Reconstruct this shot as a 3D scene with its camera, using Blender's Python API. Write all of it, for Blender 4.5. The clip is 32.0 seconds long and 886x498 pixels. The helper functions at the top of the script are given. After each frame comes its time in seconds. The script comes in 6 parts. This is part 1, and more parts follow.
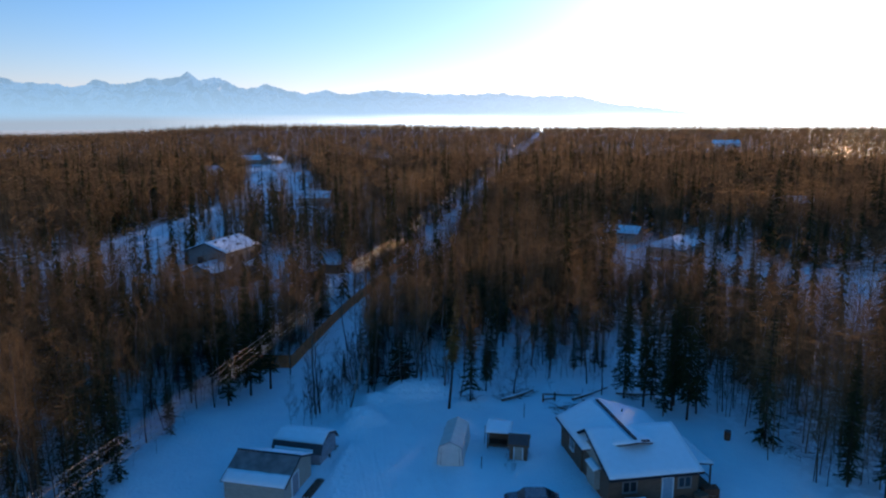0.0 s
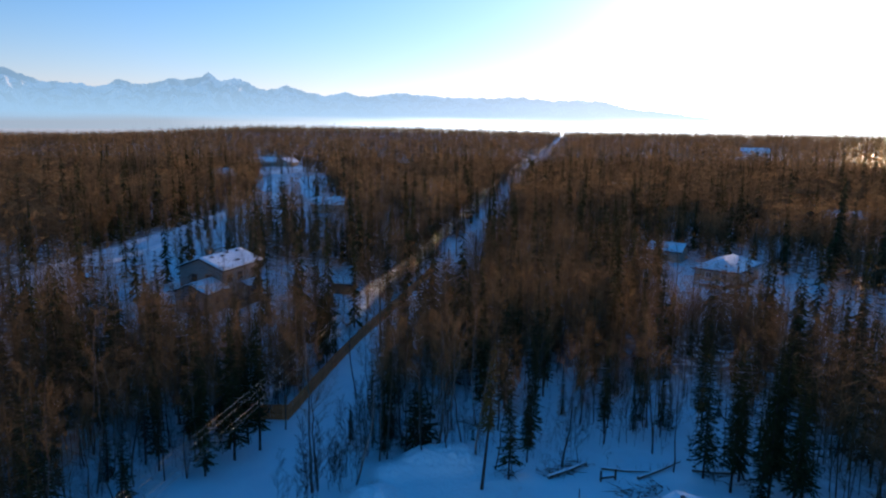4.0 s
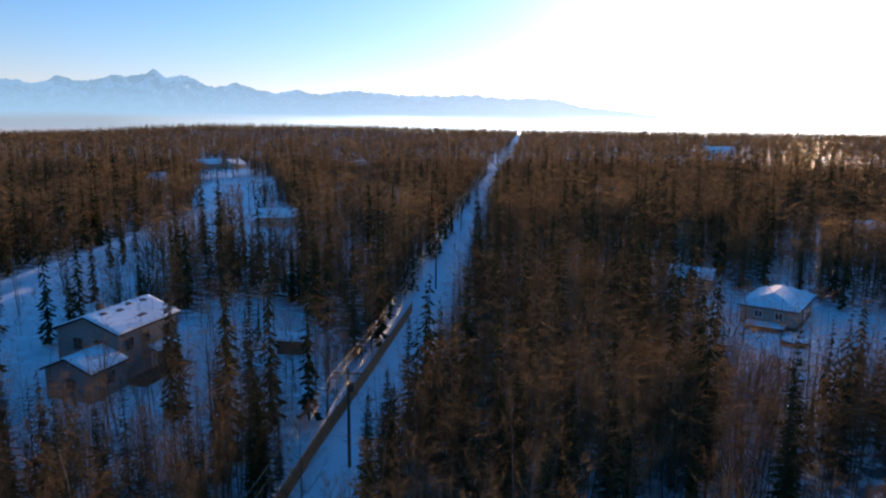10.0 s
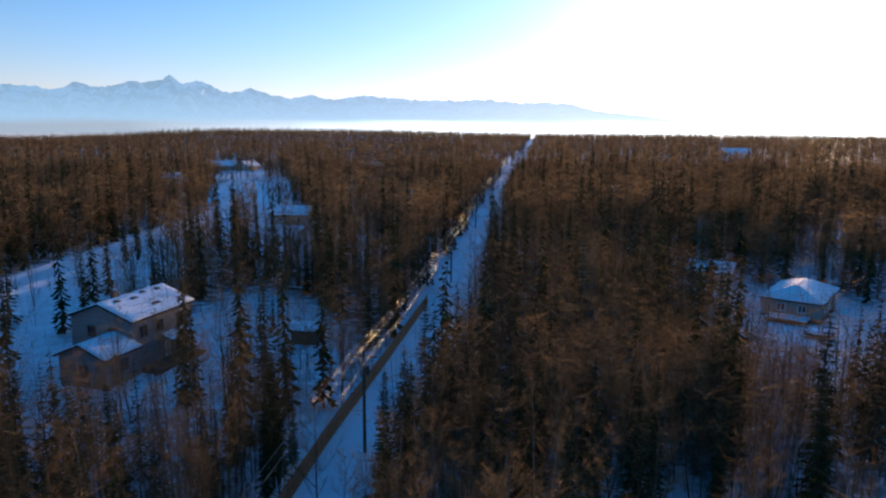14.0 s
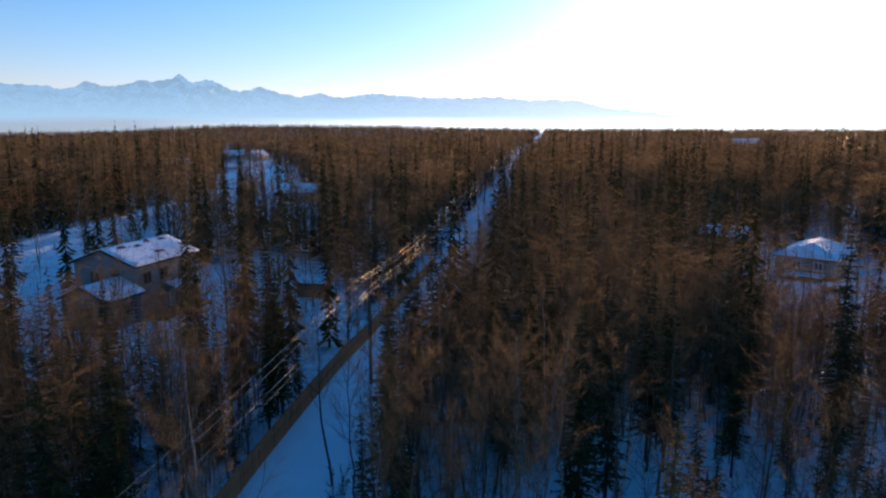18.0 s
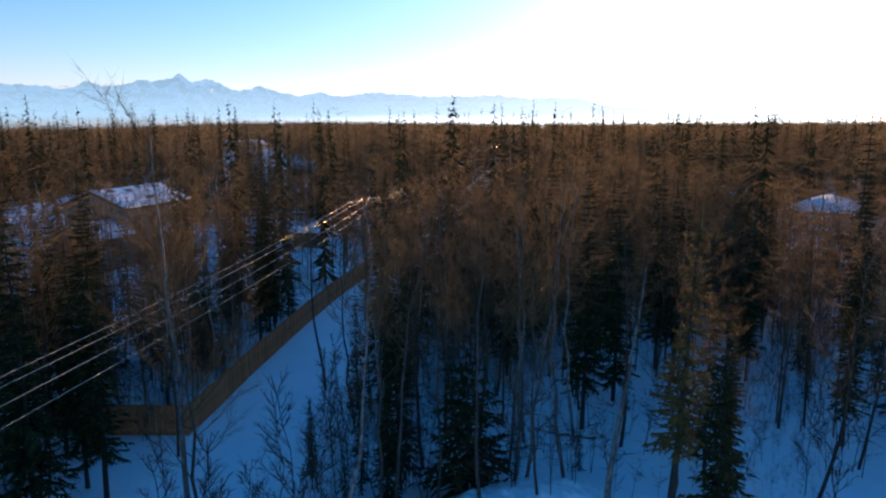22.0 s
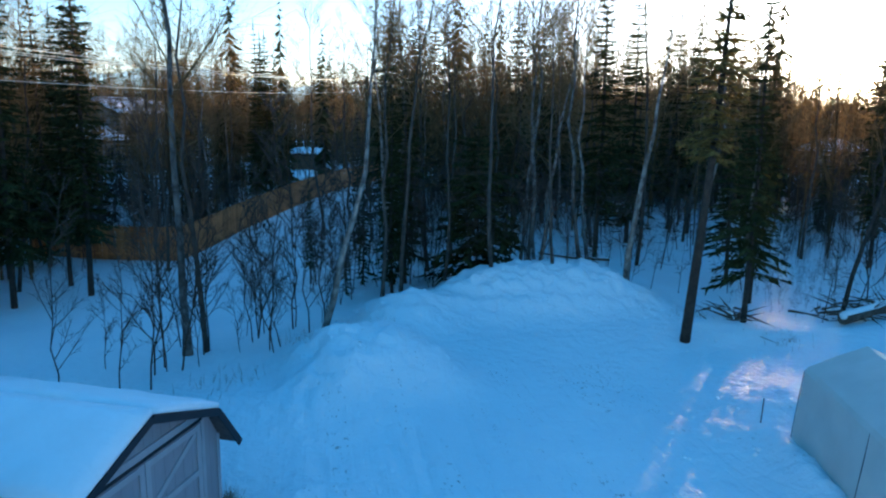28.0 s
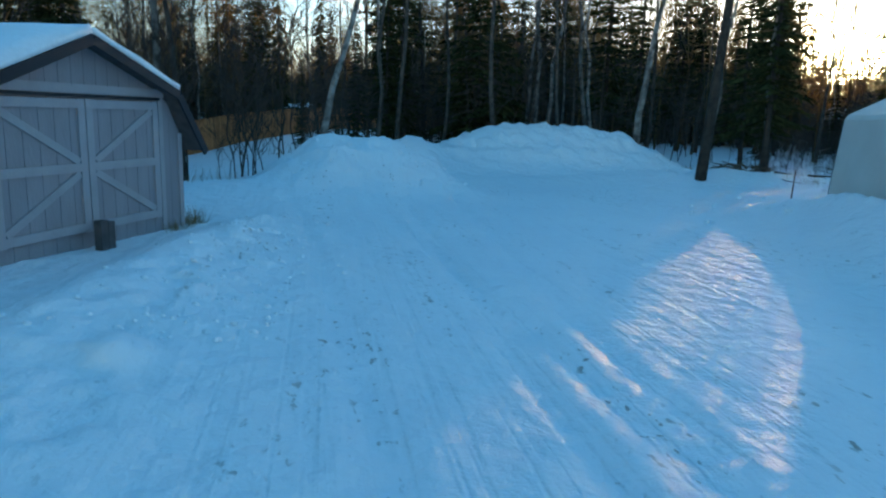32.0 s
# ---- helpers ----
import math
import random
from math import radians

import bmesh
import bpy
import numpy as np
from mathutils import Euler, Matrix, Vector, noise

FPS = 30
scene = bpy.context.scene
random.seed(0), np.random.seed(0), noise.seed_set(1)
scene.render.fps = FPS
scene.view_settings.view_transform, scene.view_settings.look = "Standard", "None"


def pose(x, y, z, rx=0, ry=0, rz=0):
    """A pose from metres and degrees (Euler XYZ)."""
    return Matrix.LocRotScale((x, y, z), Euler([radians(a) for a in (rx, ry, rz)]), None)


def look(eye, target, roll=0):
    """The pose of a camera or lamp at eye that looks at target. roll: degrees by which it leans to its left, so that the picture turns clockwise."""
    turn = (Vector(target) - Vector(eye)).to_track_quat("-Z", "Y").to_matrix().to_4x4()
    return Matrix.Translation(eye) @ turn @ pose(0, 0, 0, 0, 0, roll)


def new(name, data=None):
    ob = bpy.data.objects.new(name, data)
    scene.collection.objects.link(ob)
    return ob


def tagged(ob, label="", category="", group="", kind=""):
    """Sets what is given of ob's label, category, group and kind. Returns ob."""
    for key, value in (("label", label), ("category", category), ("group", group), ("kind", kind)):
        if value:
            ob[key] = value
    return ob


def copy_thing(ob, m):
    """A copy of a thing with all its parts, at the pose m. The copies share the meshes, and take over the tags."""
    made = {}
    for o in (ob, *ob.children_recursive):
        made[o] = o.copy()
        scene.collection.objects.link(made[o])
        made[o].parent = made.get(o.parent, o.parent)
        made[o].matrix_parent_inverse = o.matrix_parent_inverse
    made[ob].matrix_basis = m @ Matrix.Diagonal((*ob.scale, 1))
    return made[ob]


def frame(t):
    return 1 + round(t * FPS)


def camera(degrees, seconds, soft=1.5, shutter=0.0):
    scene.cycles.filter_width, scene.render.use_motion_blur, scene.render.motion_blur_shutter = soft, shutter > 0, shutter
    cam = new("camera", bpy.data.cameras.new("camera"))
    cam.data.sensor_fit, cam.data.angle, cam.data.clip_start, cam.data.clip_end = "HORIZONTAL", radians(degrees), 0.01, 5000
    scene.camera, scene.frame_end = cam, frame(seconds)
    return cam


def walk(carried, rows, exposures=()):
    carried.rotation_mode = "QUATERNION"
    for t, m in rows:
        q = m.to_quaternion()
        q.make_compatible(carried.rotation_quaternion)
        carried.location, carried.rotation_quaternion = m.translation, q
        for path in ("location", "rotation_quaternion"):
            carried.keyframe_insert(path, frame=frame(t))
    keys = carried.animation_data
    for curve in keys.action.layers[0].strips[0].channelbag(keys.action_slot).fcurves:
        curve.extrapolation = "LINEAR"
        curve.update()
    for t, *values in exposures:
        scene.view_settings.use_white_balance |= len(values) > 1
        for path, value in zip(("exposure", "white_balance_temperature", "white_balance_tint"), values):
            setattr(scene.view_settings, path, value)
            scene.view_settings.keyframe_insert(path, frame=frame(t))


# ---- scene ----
cam = camera(64.6, 32.0, soft=2.2)
PATH = [
    (0, (-2.965, -55.788, 31.218), (-2.643, -53.847, 30.857), -0.2),
    (1, (-2.753, -54.177, 31.167), (-2.442, -52.234, 30.811), -0.0),
    (2, (-2.318, -50.853, 31.073), (-2.037, -48.904, 30.722), 0.3),
    (2.5, (-2.177, -48.369, 31.083), (-1.906, -46.418, 30.734), 0.5),
    (4.5, (-1.714, -36.105, 31.095), (-1.433, -34.156, 30.743), 0.6),
    (5, (-1.603, -32.987, 31.165), (-1.314, -31.04, 30.814), 0.7),
    (6, (-1.407, -26.738, 31.297), (-1.1, -24.793, 30.947), 0.7),
    (7, (-1.32, -20.528, 31.351), (-0.998, -18.585, 31.0), 0.8),
    (8, (-1.077, -14.547, 31.336), (-0.746, -12.606, 30.988), 0.7),
    (9, (-0.987, -9.385, 31.313), (-0.632, -7.448, 30.964), 0.6),
    (10, (-1.203, -6.11, 31.337), (-0.801, -4.184, 30.981), 0.5),
    (11, (-1.577, -4.813, 31.431), (-1.142, -2.892, 31.082), 0.3),
    (12, (-1.843, -4.88, 31.38), (-1.418, -2.955, 31.046), 0.1),
    (13, (-1.676, -5.09, 30.566), (-1.285, -3.158, 30.229), 0.3),
    (14, (-1.338, -5.147, 29.04), (-0.973, -3.211, 28.697), 0.3),
    (14.5, (-1.23, -5.109, 28.444), (-0.874, -3.172, 28.093), 0.3),
    (16.5, (-1.342, -4.753, 24.776), (-0.994, -2.814, 24.432), 0.2),
    (17, (-1.181, -4.725, 24.225), (-0.838, -2.786, 23.875), 0.2),
    (18, (-1.073, -4.673, 22.623), (-0.734, -2.733, 22.276), 0.0),
    (19, (-0.963, -4.234, 21.084), (-0.631, -2.293, 20.736), -0.0),
    (20, (-0.852, -4.153, 19.391), (-0.519, -2.211, 19.047), 0.0),
    (21, (-0.823, -3.872, 17.511), (-0.485, -1.931, 17.164), 0.1),
    (22, (-0.767, -3.65, 15.833), (-0.43, -1.709, 15.484), -0.3),
    (23, (-0.991, -3.521, 14.255), (-0.643, -1.582, 13.908), -0.2),
    (24, (-1.012, -3.176, 12.617), (-0.657, -1.238, 12.272), -0.1),
    (25, (-0.826, -3.369, 10.911), (-0.488, -1.428, 10.566), -0.2),
    (25.5, (-0.874, -3.401, 10.309), (-0.533, -1.463, 9.951), -0.5),
    (27.5, (-1.141, -3.347, 7.448), (-0.797, -1.409, 7.095), 0.2),
    (28, (-1.212, -3.287, 6.717), (-0.865, -1.351, 6.356), 0.7),
    (28.5, (-1.156, -3.186, 5.833), (-0.81, -1.249, 5.475), 0.8),
    (29, (-1.184, -3.11, 5.01), (-0.834, -1.175, 4.644), 1.1),
    (29.5, (-1.108, -3.047, 4.21), (-0.759, -1.112, 3.846), 1.0),
    (30, (-1.084, -2.951, 3.496), (-0.734, -1.017, 3.127), 1.3),
    (30.5, (-1.059, -2.885, 2.992), (-0.711, -0.951, 2.621), 1.3),
    (31, (-1.031, -2.805, 2.464), (-0.682, -0.871, 2.095), 1.4),
    (31.5, (-1.008, -2.717, 2.081), (-0.655, -0.785, 1.704), 1.5),
    (32, (-0.954, -2.712, 1.879), (-0.606, -0.778, 1.509), 1.5),
]
EXPOSURES = [(0, 0.84, 5050, 9), (16, 0.86, 5050, 9), (20, 1.0, 5100, 9), (23, 1.25, 5300, 9), (25, 1.62, 5600, 6), (28, 2.1, 5700, -5), (29, 2.12, 6050, -8), (30, 2.2, 6800, -8), (32, 2.0, 7250, -6)]
walk(cam, [(t, look(e, a, r)) for t, e, a, r in PATH], EXPOSURES)

# ---- world, sun, exposure ----
SUN = Vector((0.6285, 0.7730, 0.0866)).normalized()
world = bpy.data.worlds.new("world")
scene.world = world
world.use_nodes = True
wn = world.node_tree
sky = wn.nodes.new("ShaderNodeTexSky")
sky.sky_type = 'NISHITA'
sky.sun_disc = False
sky.sun_elevation = math.asin(SUN.z)
sky.sun_rotation = math.atan2(SUN.x, SUN.y)
sky.altitude = 120
sky.air_density = 1.0
sky.dust_density = 0.4
sky.ozone_density = 3.1
bg = wn.nodes["Background"]
bg.inputs["Strength"].default_value = 0.14
# the sun's aureole in the frosty air
wc = wn.nodes.new("ShaderNodeTexCoord")
wd = wn.nodes.new("ShaderNodeVectorMath")
wd.operation = 'DOT_PRODUCT'
wd.inputs[1].default_value = SUN
wn.links.new(wc.outputs["Generated"], wd.inputs[0])


def glow(sharp, amount):
    p = wn.nodes.new("ShaderNodeMath")
    p.operation = 'POWER'
    p.use_clamp = True
    p.inputs[1].default_value = sharp
    wn.links.new(wd.outputs["Value"], p.inputs[0])
    q = wn.nodes.new("ShaderNodeVectorMath")
    q.operation = 'SCALE'
    q.inputs[0].default_value = amount
    wn.links.new(p.outputs[0], q.inputs["Scale"])
    return q.outputs[0]


wa = wn.nodes.new("ShaderNodeVectorMath")
wb = wn.nodes.new("ShaderNodeVectorMath")
wn.links.new(glow(2500, (700, 560, 330)), wa.inputs[0])
wn.links.new(glow(60, (14, 13, 11)), wa.inputs[1])
we = wn.nodes.new("ShaderNodeVectorMath")
wn.links.new(glow(9, (1.7, 1.5, 1.9)), we.inputs[0])
wn.links.new(wa.outputs[0], we.inputs[1])
wf = wn.nodes.new("ShaderNodeVectorMath")
wn.links.new(glow(3, (0.2, 0.15, 0.7)), wf.inputs[0])
wn.links.new(we.outputs[0], wf.inputs[1])
wn.links.new(sky.outputs["Color"], wb.inputs[0])
# pale haze low over the horizon
wz = wn.nodes.new("ShaderNodeSeparateXYZ")
wn.links.new(wc.outputs["Generated"], wz.inputs[0])
wi = wn.nodes.new("ShaderNodeMath")
wi.operation = 'SUBTRACT'
wi.use_clamp = True
wi.inputs[0].default_value = 1.0
wn.links.new(wz.outputs["Z"], wi.inputs[1])
wp = wn.nodes.new("ShaderNodeMath")
wp.operation = 'POWER'
wp.inputs[1].default_value = 14
wn.links.new(wi.outputs[0], wp.inputs[0])
wh = wn.nodes.new("ShaderNodeVectorMath")
wh.operation = 'SCALE'
wh.inputs[0].default_value = (2.2, 1.1, 1.5)
wn.links.new(wp.outputs[0], wh.inputs["Scale"])
wg = wn.nodes.new("ShaderNodeVectorMath")
wn.links.new(wf.outputs[0], wg.inputs[0])
wn.links.new(wh.outputs[0], wg.inputs[1])
wn.links.new(wg.outputs[0], wb.inputs[1])
# the sky deepens to a dark clear blue overhead
wr = wn.nodes.new("ShaderNodeValToRGB")
wr.color_ramp.elements[0].position, wr.color_ramp.elements[1].position = 0.17, 0.55
wr.color_ramp.elements[0].color, wr.color_ramp.elements[1].color = (0.97, 0.94, 0.96, 1), (0.40, 0.88, 1.04, 1)
wn.links.new(wz.outputs["Z"], wr.inputs["Fac"])
wm = wn.nodes.new("ShaderNodeVectorMath")
wm.operation = 'MULTIPLY'
wn.links.new(wb.outputs[0], wm.inputs[0])
wn.links.new(wr.outputs["Color"], wm.inputs[1])
wn.links.new(wm.outputs[0], bg.inputs["Color"])
sun_data = bpy.data.lights.new("sun", 'SUN')
sun_data.energy = 4.0
sun_data.angle = radians(0.6)
sun_data.color = (1.0, 0.52, 0.19)
sun_lamp = new("sun", sun_data)
sun_lamp.matrix_world = look(SUN * 200, (0, 0, 0))

# ---- materials ----
def mat(name, color, rough=0.8, vary=0.15, scale=3.0, bump=0.0, bscale=20.0, metal=0.0, color2=None, stretch=(1, 1, 1), isle=0.0, spec=0.3, objrand=0.0, thin=0.0):
    m = bpy.data.materials.new(name)
    m.use_nodes = True
    nt = m.node_tree
    b = nt.nodes["Principled BSDF"]
    b.inputs["Roughness"].default_value = rough
    b.inputs["Metallic"].default_value = metal
    b.inputs["Specular IOR Level"].default_value = spec
    tc = nt.nodes.new("ShaderNodeTexCoord")
    mp = nt.nodes.new("ShaderNodeMapping")
    mp.inputs["Scale"].default_value = stretch
    nt.links.new(tc.outputs["Object"], mp.inputs["Vector"])
    n1 = nt.nodes.new("ShaderNodeTexNoise")
    n1.inputs["Scale"].default_value = scale
    n1.inputs["Detail"].default_value = 6
    nt.links.new(mp.outputs["Vector"], n1.inputs["Vector"])
    ramp = nt.nodes.new("ShaderNodeValToRGB")
    c2 = color2 or tuple(c * (1 - 2 * vary) for c in color)
    ramp.color_ramp.elements[0].position = 0.35
    ramp.color_ramp.elements[1].position = 0.65
    ramp.color_ramp.elements[0].color = (*c2, 1)
    ramp.color_ramp.elements[1].color = (*color, 1)
    nt.links.new(n1.outputs["Fac"], ramp.inputs["Fac"])
    out = ramp.outputs["Color"]
    if isle or objrand:
        src = nt.nodes.new("ShaderNodeNewGeometry").outputs["Random Per Island"] if isle else nt.nodes.new("ShaderNodeObjectInfo").outputs["Random"]
        amt = isle or objrand
        hs = nt.nodes.new("ShaderNodeHueSaturation")
        mr = nt.nodes.new("ShaderNodeMapRange")
        mr.inputs["To Min"].default_value = 1 - amt
        mr.inputs["To Max"].default_value = 1 + amt
        nt.links.new(src, mr.inputs["Value"])
        nt.links.new(mr.outputs["Result"], hs.inputs["Value"])
        nt.links.new(out, hs.inputs["Color"])
        out = hs.outputs["Color"]
    nt.links.new(out, b.inputs["Base Color"])
    if bump:
        n2 = nt.nodes.new("ShaderNodeTexNoise")
        n2.inputs["Scale"].default_value = bscale
        n2.inputs["Detail"].default_value = 5
        nt.links.new(mp.outputs["Vector"], n2.inputs["Vector"])
        bp = nt.nodes.new("ShaderNodeBump")
        bp.inputs["Strength"].default_value = bump
        bp.inputs["Distance"].default_value = 0.05
        nt.links.new(n2.outputs["Fac"], bp.inputs["Height"])
        nt.links.new(bp.outputs["Normal"], b.inputs["Normal"])
    if thin:
        tl = nt.nodes.new("ShaderNodeBsdfTranslucent")
        nt.links.new(out, tl.inputs["Color"])
        ms = nt.nodes.new("ShaderNodeMixShader")
        ms.inputs[0].default_value = thin
        nt.links.new(b.outputs[0], ms.inputs[1])
        nt.links.new(tl.outputs[0], ms.inputs[2])
        nt.links.new(ms.outputs[0], nt.nodes["Material Output"].inputs["Surface"])
    return m


M_SNOW = mat("snow_on_roofs", (0.86, 0.87, 0.89), 0.6, 0.02, 2.0, 0.3, 8.0)
M_PACKED = mat("packed_road_snow", (0.80, 0.81, 0.83), 0.5, 0.06, 0.4, 0.3, 5.0)
M_BARK = mat("birch_bark", (0.24, 0.218, 0.195), 0.8, 0.3, 4.5, 0.6, 14, color2=(0.055, 0.045, 0.038), stretch=(1, 1, 0.8), objrand=0.3)
M_TWIG = mat("twig_bark", (0.225, 0.152, 0.072), 0.75, 0.2, 0.06, isle=0.4, thin=0.5, spec=0.0, color2=(0.12, 0.088, 0.05))
M_BARK2 = mat("grey_birch_bark", (0.095, 0.075, 0.06), 0.8, 0.3, 4.0, 0.5, 14, color2=(0.04, 0.032, 0.027), stretch=(1, 1, 0.9), objrand=0.35)
M_SPBARK = mat("spruce_bark", (0.065, 0.048, 0.037), 0.9, 0.25, 6, 0.5, 25)
M_BRUSH = mat("dark_brush_twigs", (0.07, 0.048, 0.037), 0.8, 0.2, 1.0, isle=0.4)
M_SPRUCE = mat("spruce_needles", (0.06, 0.062, 0.026), 0.7, 0.25, 1.2, isle=0.4, thin=0.25, spec=0.0)
# lit copy of the needles: the low sun's gold is put into the colour
M_OLIVE = mat("sunlit_needles", (0.20, 0.14, 0.045), 0.7, 0.25, 1.2, isle=0.35, thin=0.25, spec=0.05)
M_CEDAR = mat("cedar_board", (0.58, 0.215, 0.075), 0.85, 0.2, 2.5, 0.2, 30, stretch=(3, 3, 0.6), objrand=0.25)
M_POLE = mat("weathered_pole_wood", (0.12, 0.085, 0.06), 0.9, 0.2, 3, 0.3, 20, stretch=(2, 2, 0.3))
M_WIRE = mat("aluminium_wire", (0.46, 0.38, 0.28), 0.4, 0.05, 2, metal=0.9)
M_SIDING = mat("grey_painted_siding", (0.30, 0.275, 0.295), 0.75, 0.08, 3, 0.15, 30, stretch=(1, 1, 0.3))
M_TRIM = mat("pale_painted_trim", (0.37, 0.345, 0.365), 0.7, 0.06, 3, 0.1, 30)
M_DARKTRIM = mat("dark_painted_fascia", (0.017, 0.019, 0.026), 0.6, 0.1, 3)
M_ROOF = mat("asphalt_shingle", (0.10, 0.09, 0.09), 0.9, 0.15, 8, 0.3, 40)
M_BROWN = mat("brown_stained_siding", (0.155, 0.098, 0.062), 0.8, 0.12, 2, 0.2, 20, stretch=(1, 1, 4))
M_TAUPE = mat("taupe_siding", (0.25, 0.225, 0.205), 0.8, 0.1, 2, 0.2, 20, stretch=(1, 1, 4))
M_TAN = mat("tan_siding", (0.38, 0.33, 0.27), 0.8, 0.08, 2, 0.2, 20, stretch=(1, 1, 4))
M_TARP = mat("beige_tarpaulin", (0.62, 0.57, 0.52), 0.55, 0.05, 1.5, 0.3, 3)
M_GLASS = mat("window_glass", (0.03, 0.035, 0.04), 0.08, 0.1, 1, spec=0.6)
M_WHITE = mat("white_painted_wood", (0.72, 0.72, 0.72), 0.6, 0.05, 3)
M_DOOR = mat("pale_blue_door_paint", (0.30, 0.36, 0.42), 0.5, 0.08, 3)
M_METAL = mat("dark_metal", (0.10, 0.10, 0.11), 0.45, 0.1, 5, metal=0.8)
M_RUST = mat("rusty_steel", (0.16, 0.07, 0.035), 0.8, 0.3, 8, 0.3, 30)
M_LOG = mat("fallen_log", (0.17, 0.115, 0.08), 0.9, 0.25, 5, 0.4, 20)
M_GRASS = mat("dry_grass", (0.30, 0.20, 0.10), 0.8, 0.2, 3, isle=0.3)
M_CAR = mat("dark_car_paint", (0.03, 0.035, 0.05), 0.25, 0.1, 2, spec=0.5)
M_RUBBER = mat("tyre_rubber", (0.02, 0.02, 0.02), 0.85, 0.1, 5)


def ground_material():
    m = bpy.data.materials.new("snow_ground")
    m.use_nodes = True
    nt = m.node_tree
    N, L = nt.nodes.new, nt.links.new
    b = nt.nodes["Principled BSDF"]
    b.inputs["Roughness"].default_value = 0.55
    b.inputs["Specular IOR Level"].default_value = 0.25
    tc = N("ShaderNodeTexCoord")

    def tex(scale, detail=6, stretch=None):
        n = N("ShaderNodeTexNoise")
        n.inputs["Scale"].default_value = scale
        n.inputs["Detail"].default_value = detail
        if stretch:
            mp = N("ShaderNodeMapping")
            mp.inputs["Scale"].default_value = stretch
            mp.inputs["Rotation"].default_value = (0, 0, radians(-8))
            L(tc.outputs["Object"], mp.inputs["Vector"])
            L(mp.outputs["Vector"], n.inputs["Vector"])
        else:
            L(tc.outputs["Object"], n.inputs["Vector"])
        return n.outputs["Fac"]

    def ramp(fac, a, c, ca, cb):
        r = N("ShaderNodeValToRGB")
        r.color_ramp.elements[0].position, r.color_ramp.elements[1].position = a, c
        r.color_ramp.elements[0].color, r.color_ramp.elements[1].color = (*ca, 1), (*cb, 1)
        L(fac, r.inputs["Fac"])
        return r.outputs["Color"]

    def mix(fac, a, c):
        x = N("ShaderNodeMix")
        x.data_type = 'RGBA'
        L(fac, x.inputs[0]), L(a, x.inputs[6]), L(c, x.inputs[7])
        return x.outputs[2]
    snow = ramp(tex(0.35), 0.3, 0.7, (0.80, 0.82, 0.85), (0.87, 0.88, 0.89))
    at = N("ShaderNodeAttribute")
    at.attribute_name = "litter"
    sep = N("ShaderNodeSeparateColor")
    L(at.outputs["Color"], sep.inputs["Color"])
    # brown litter; its spots also paint the woods' shade onto the snow
    litter = ramp(tex(1.5), 0.3, 0.7, (0.055, 0.038, 0.03), (0.12, 0.08, 0.058))
    spots = ramp(tex(0.7, 8), 0.40, 0.52, (0, 0, 0), (1, 1, 1))
    mu = N("ShaderNodeMath")
    mu.operation = 'MULTIPLY'
    L(sep.outputs["Red"], mu.inputs[0]), L(spots, mu.inputs[1])
    col = mix(mu.outputs[0], snow, litter)
    dirt = ramp(tex(12, 7, (1.2, 0.6, 1)), 0.61, 0.68, (0, 0, 0), (0.8, 0.8, 0.8))
    lines = ramp(tex(1.0, 3, (1.6, 0.22, 1)), 0.50, 0.62, (0, 0, 0), (1, 1, 1))
    mu3 = N("ShaderNodeMath")
    mu3.operation = 'MULTIPLY'
    L(dirt, mu3.inputs[0]), L(lines, mu3.inputs[1])
    mu2 = N("ShaderNodeMath")
    mu2.operation = 'MULTIPLY'
    L(sep.outputs["Green"], mu2.inputs[0]), L(mu3.outputs[0], mu2.inputs[1])
    col = mix(mu2.outputs[0], col, ramp(tex(5), 0.3, 0.7, (0.18, 0.15, 0.12), (0.42, 0.40, 0.37)))
    col = mix(sep.outputs["Blue"], col, ramp(tex(0.012, 6), 0.42, 0.58, (0.05, 0.052, 0.055), (0.22, 0.23, 0.25)))
    L(col, b.inputs["Base Color"])
    bp = N("ShaderNodeBump")
    bp.inputs["Strength"].default_value = 0.75
    bp.inputs["Distance"].default_value = 0.15
    L(tex(3.0, 9), bp.inputs["Height"])
    bp2 = N("ShaderNodeBump")
    bp2.inputs["Strength"].default_value = 0.6
    bp2.inputs["Distance"].default_value = 0.03
    L(tex(4.0, 7, (1.5, 0.15, 1)), bp2.inputs["Height"])
    L(bp.outputs["Normal"], bp2.inputs["Normal"])
    # thin grooves of tyre treads and of the plough blade
    bp3 = N("ShaderNodeBump")
    bp3.inputs["Strength"].default_value = 0.3
    bp3.inputs["Distance"].default_value = 0.03
    L(ramp(tex(1.0, 2, (7.0, 0.16, 1)), 0.52, 0.60, (1, 1, 1), (0, 0, 0)), bp3.inputs["Height"])
    L(bp2.outputs["Normal"], bp3.inputs["Normal"])
    gr = N("ShaderNodeMix")
    gr.data_type = 'VECTOR'
    L(sep.outputs["Green"], gr.inputs[0]), L(bp2.outputs["Normal"], gr.inputs[4]), L(bp3.outputs["Normal"], gr.inputs[5])
    L(gr.outputs[1], b.inputs["Normal"])
    return m


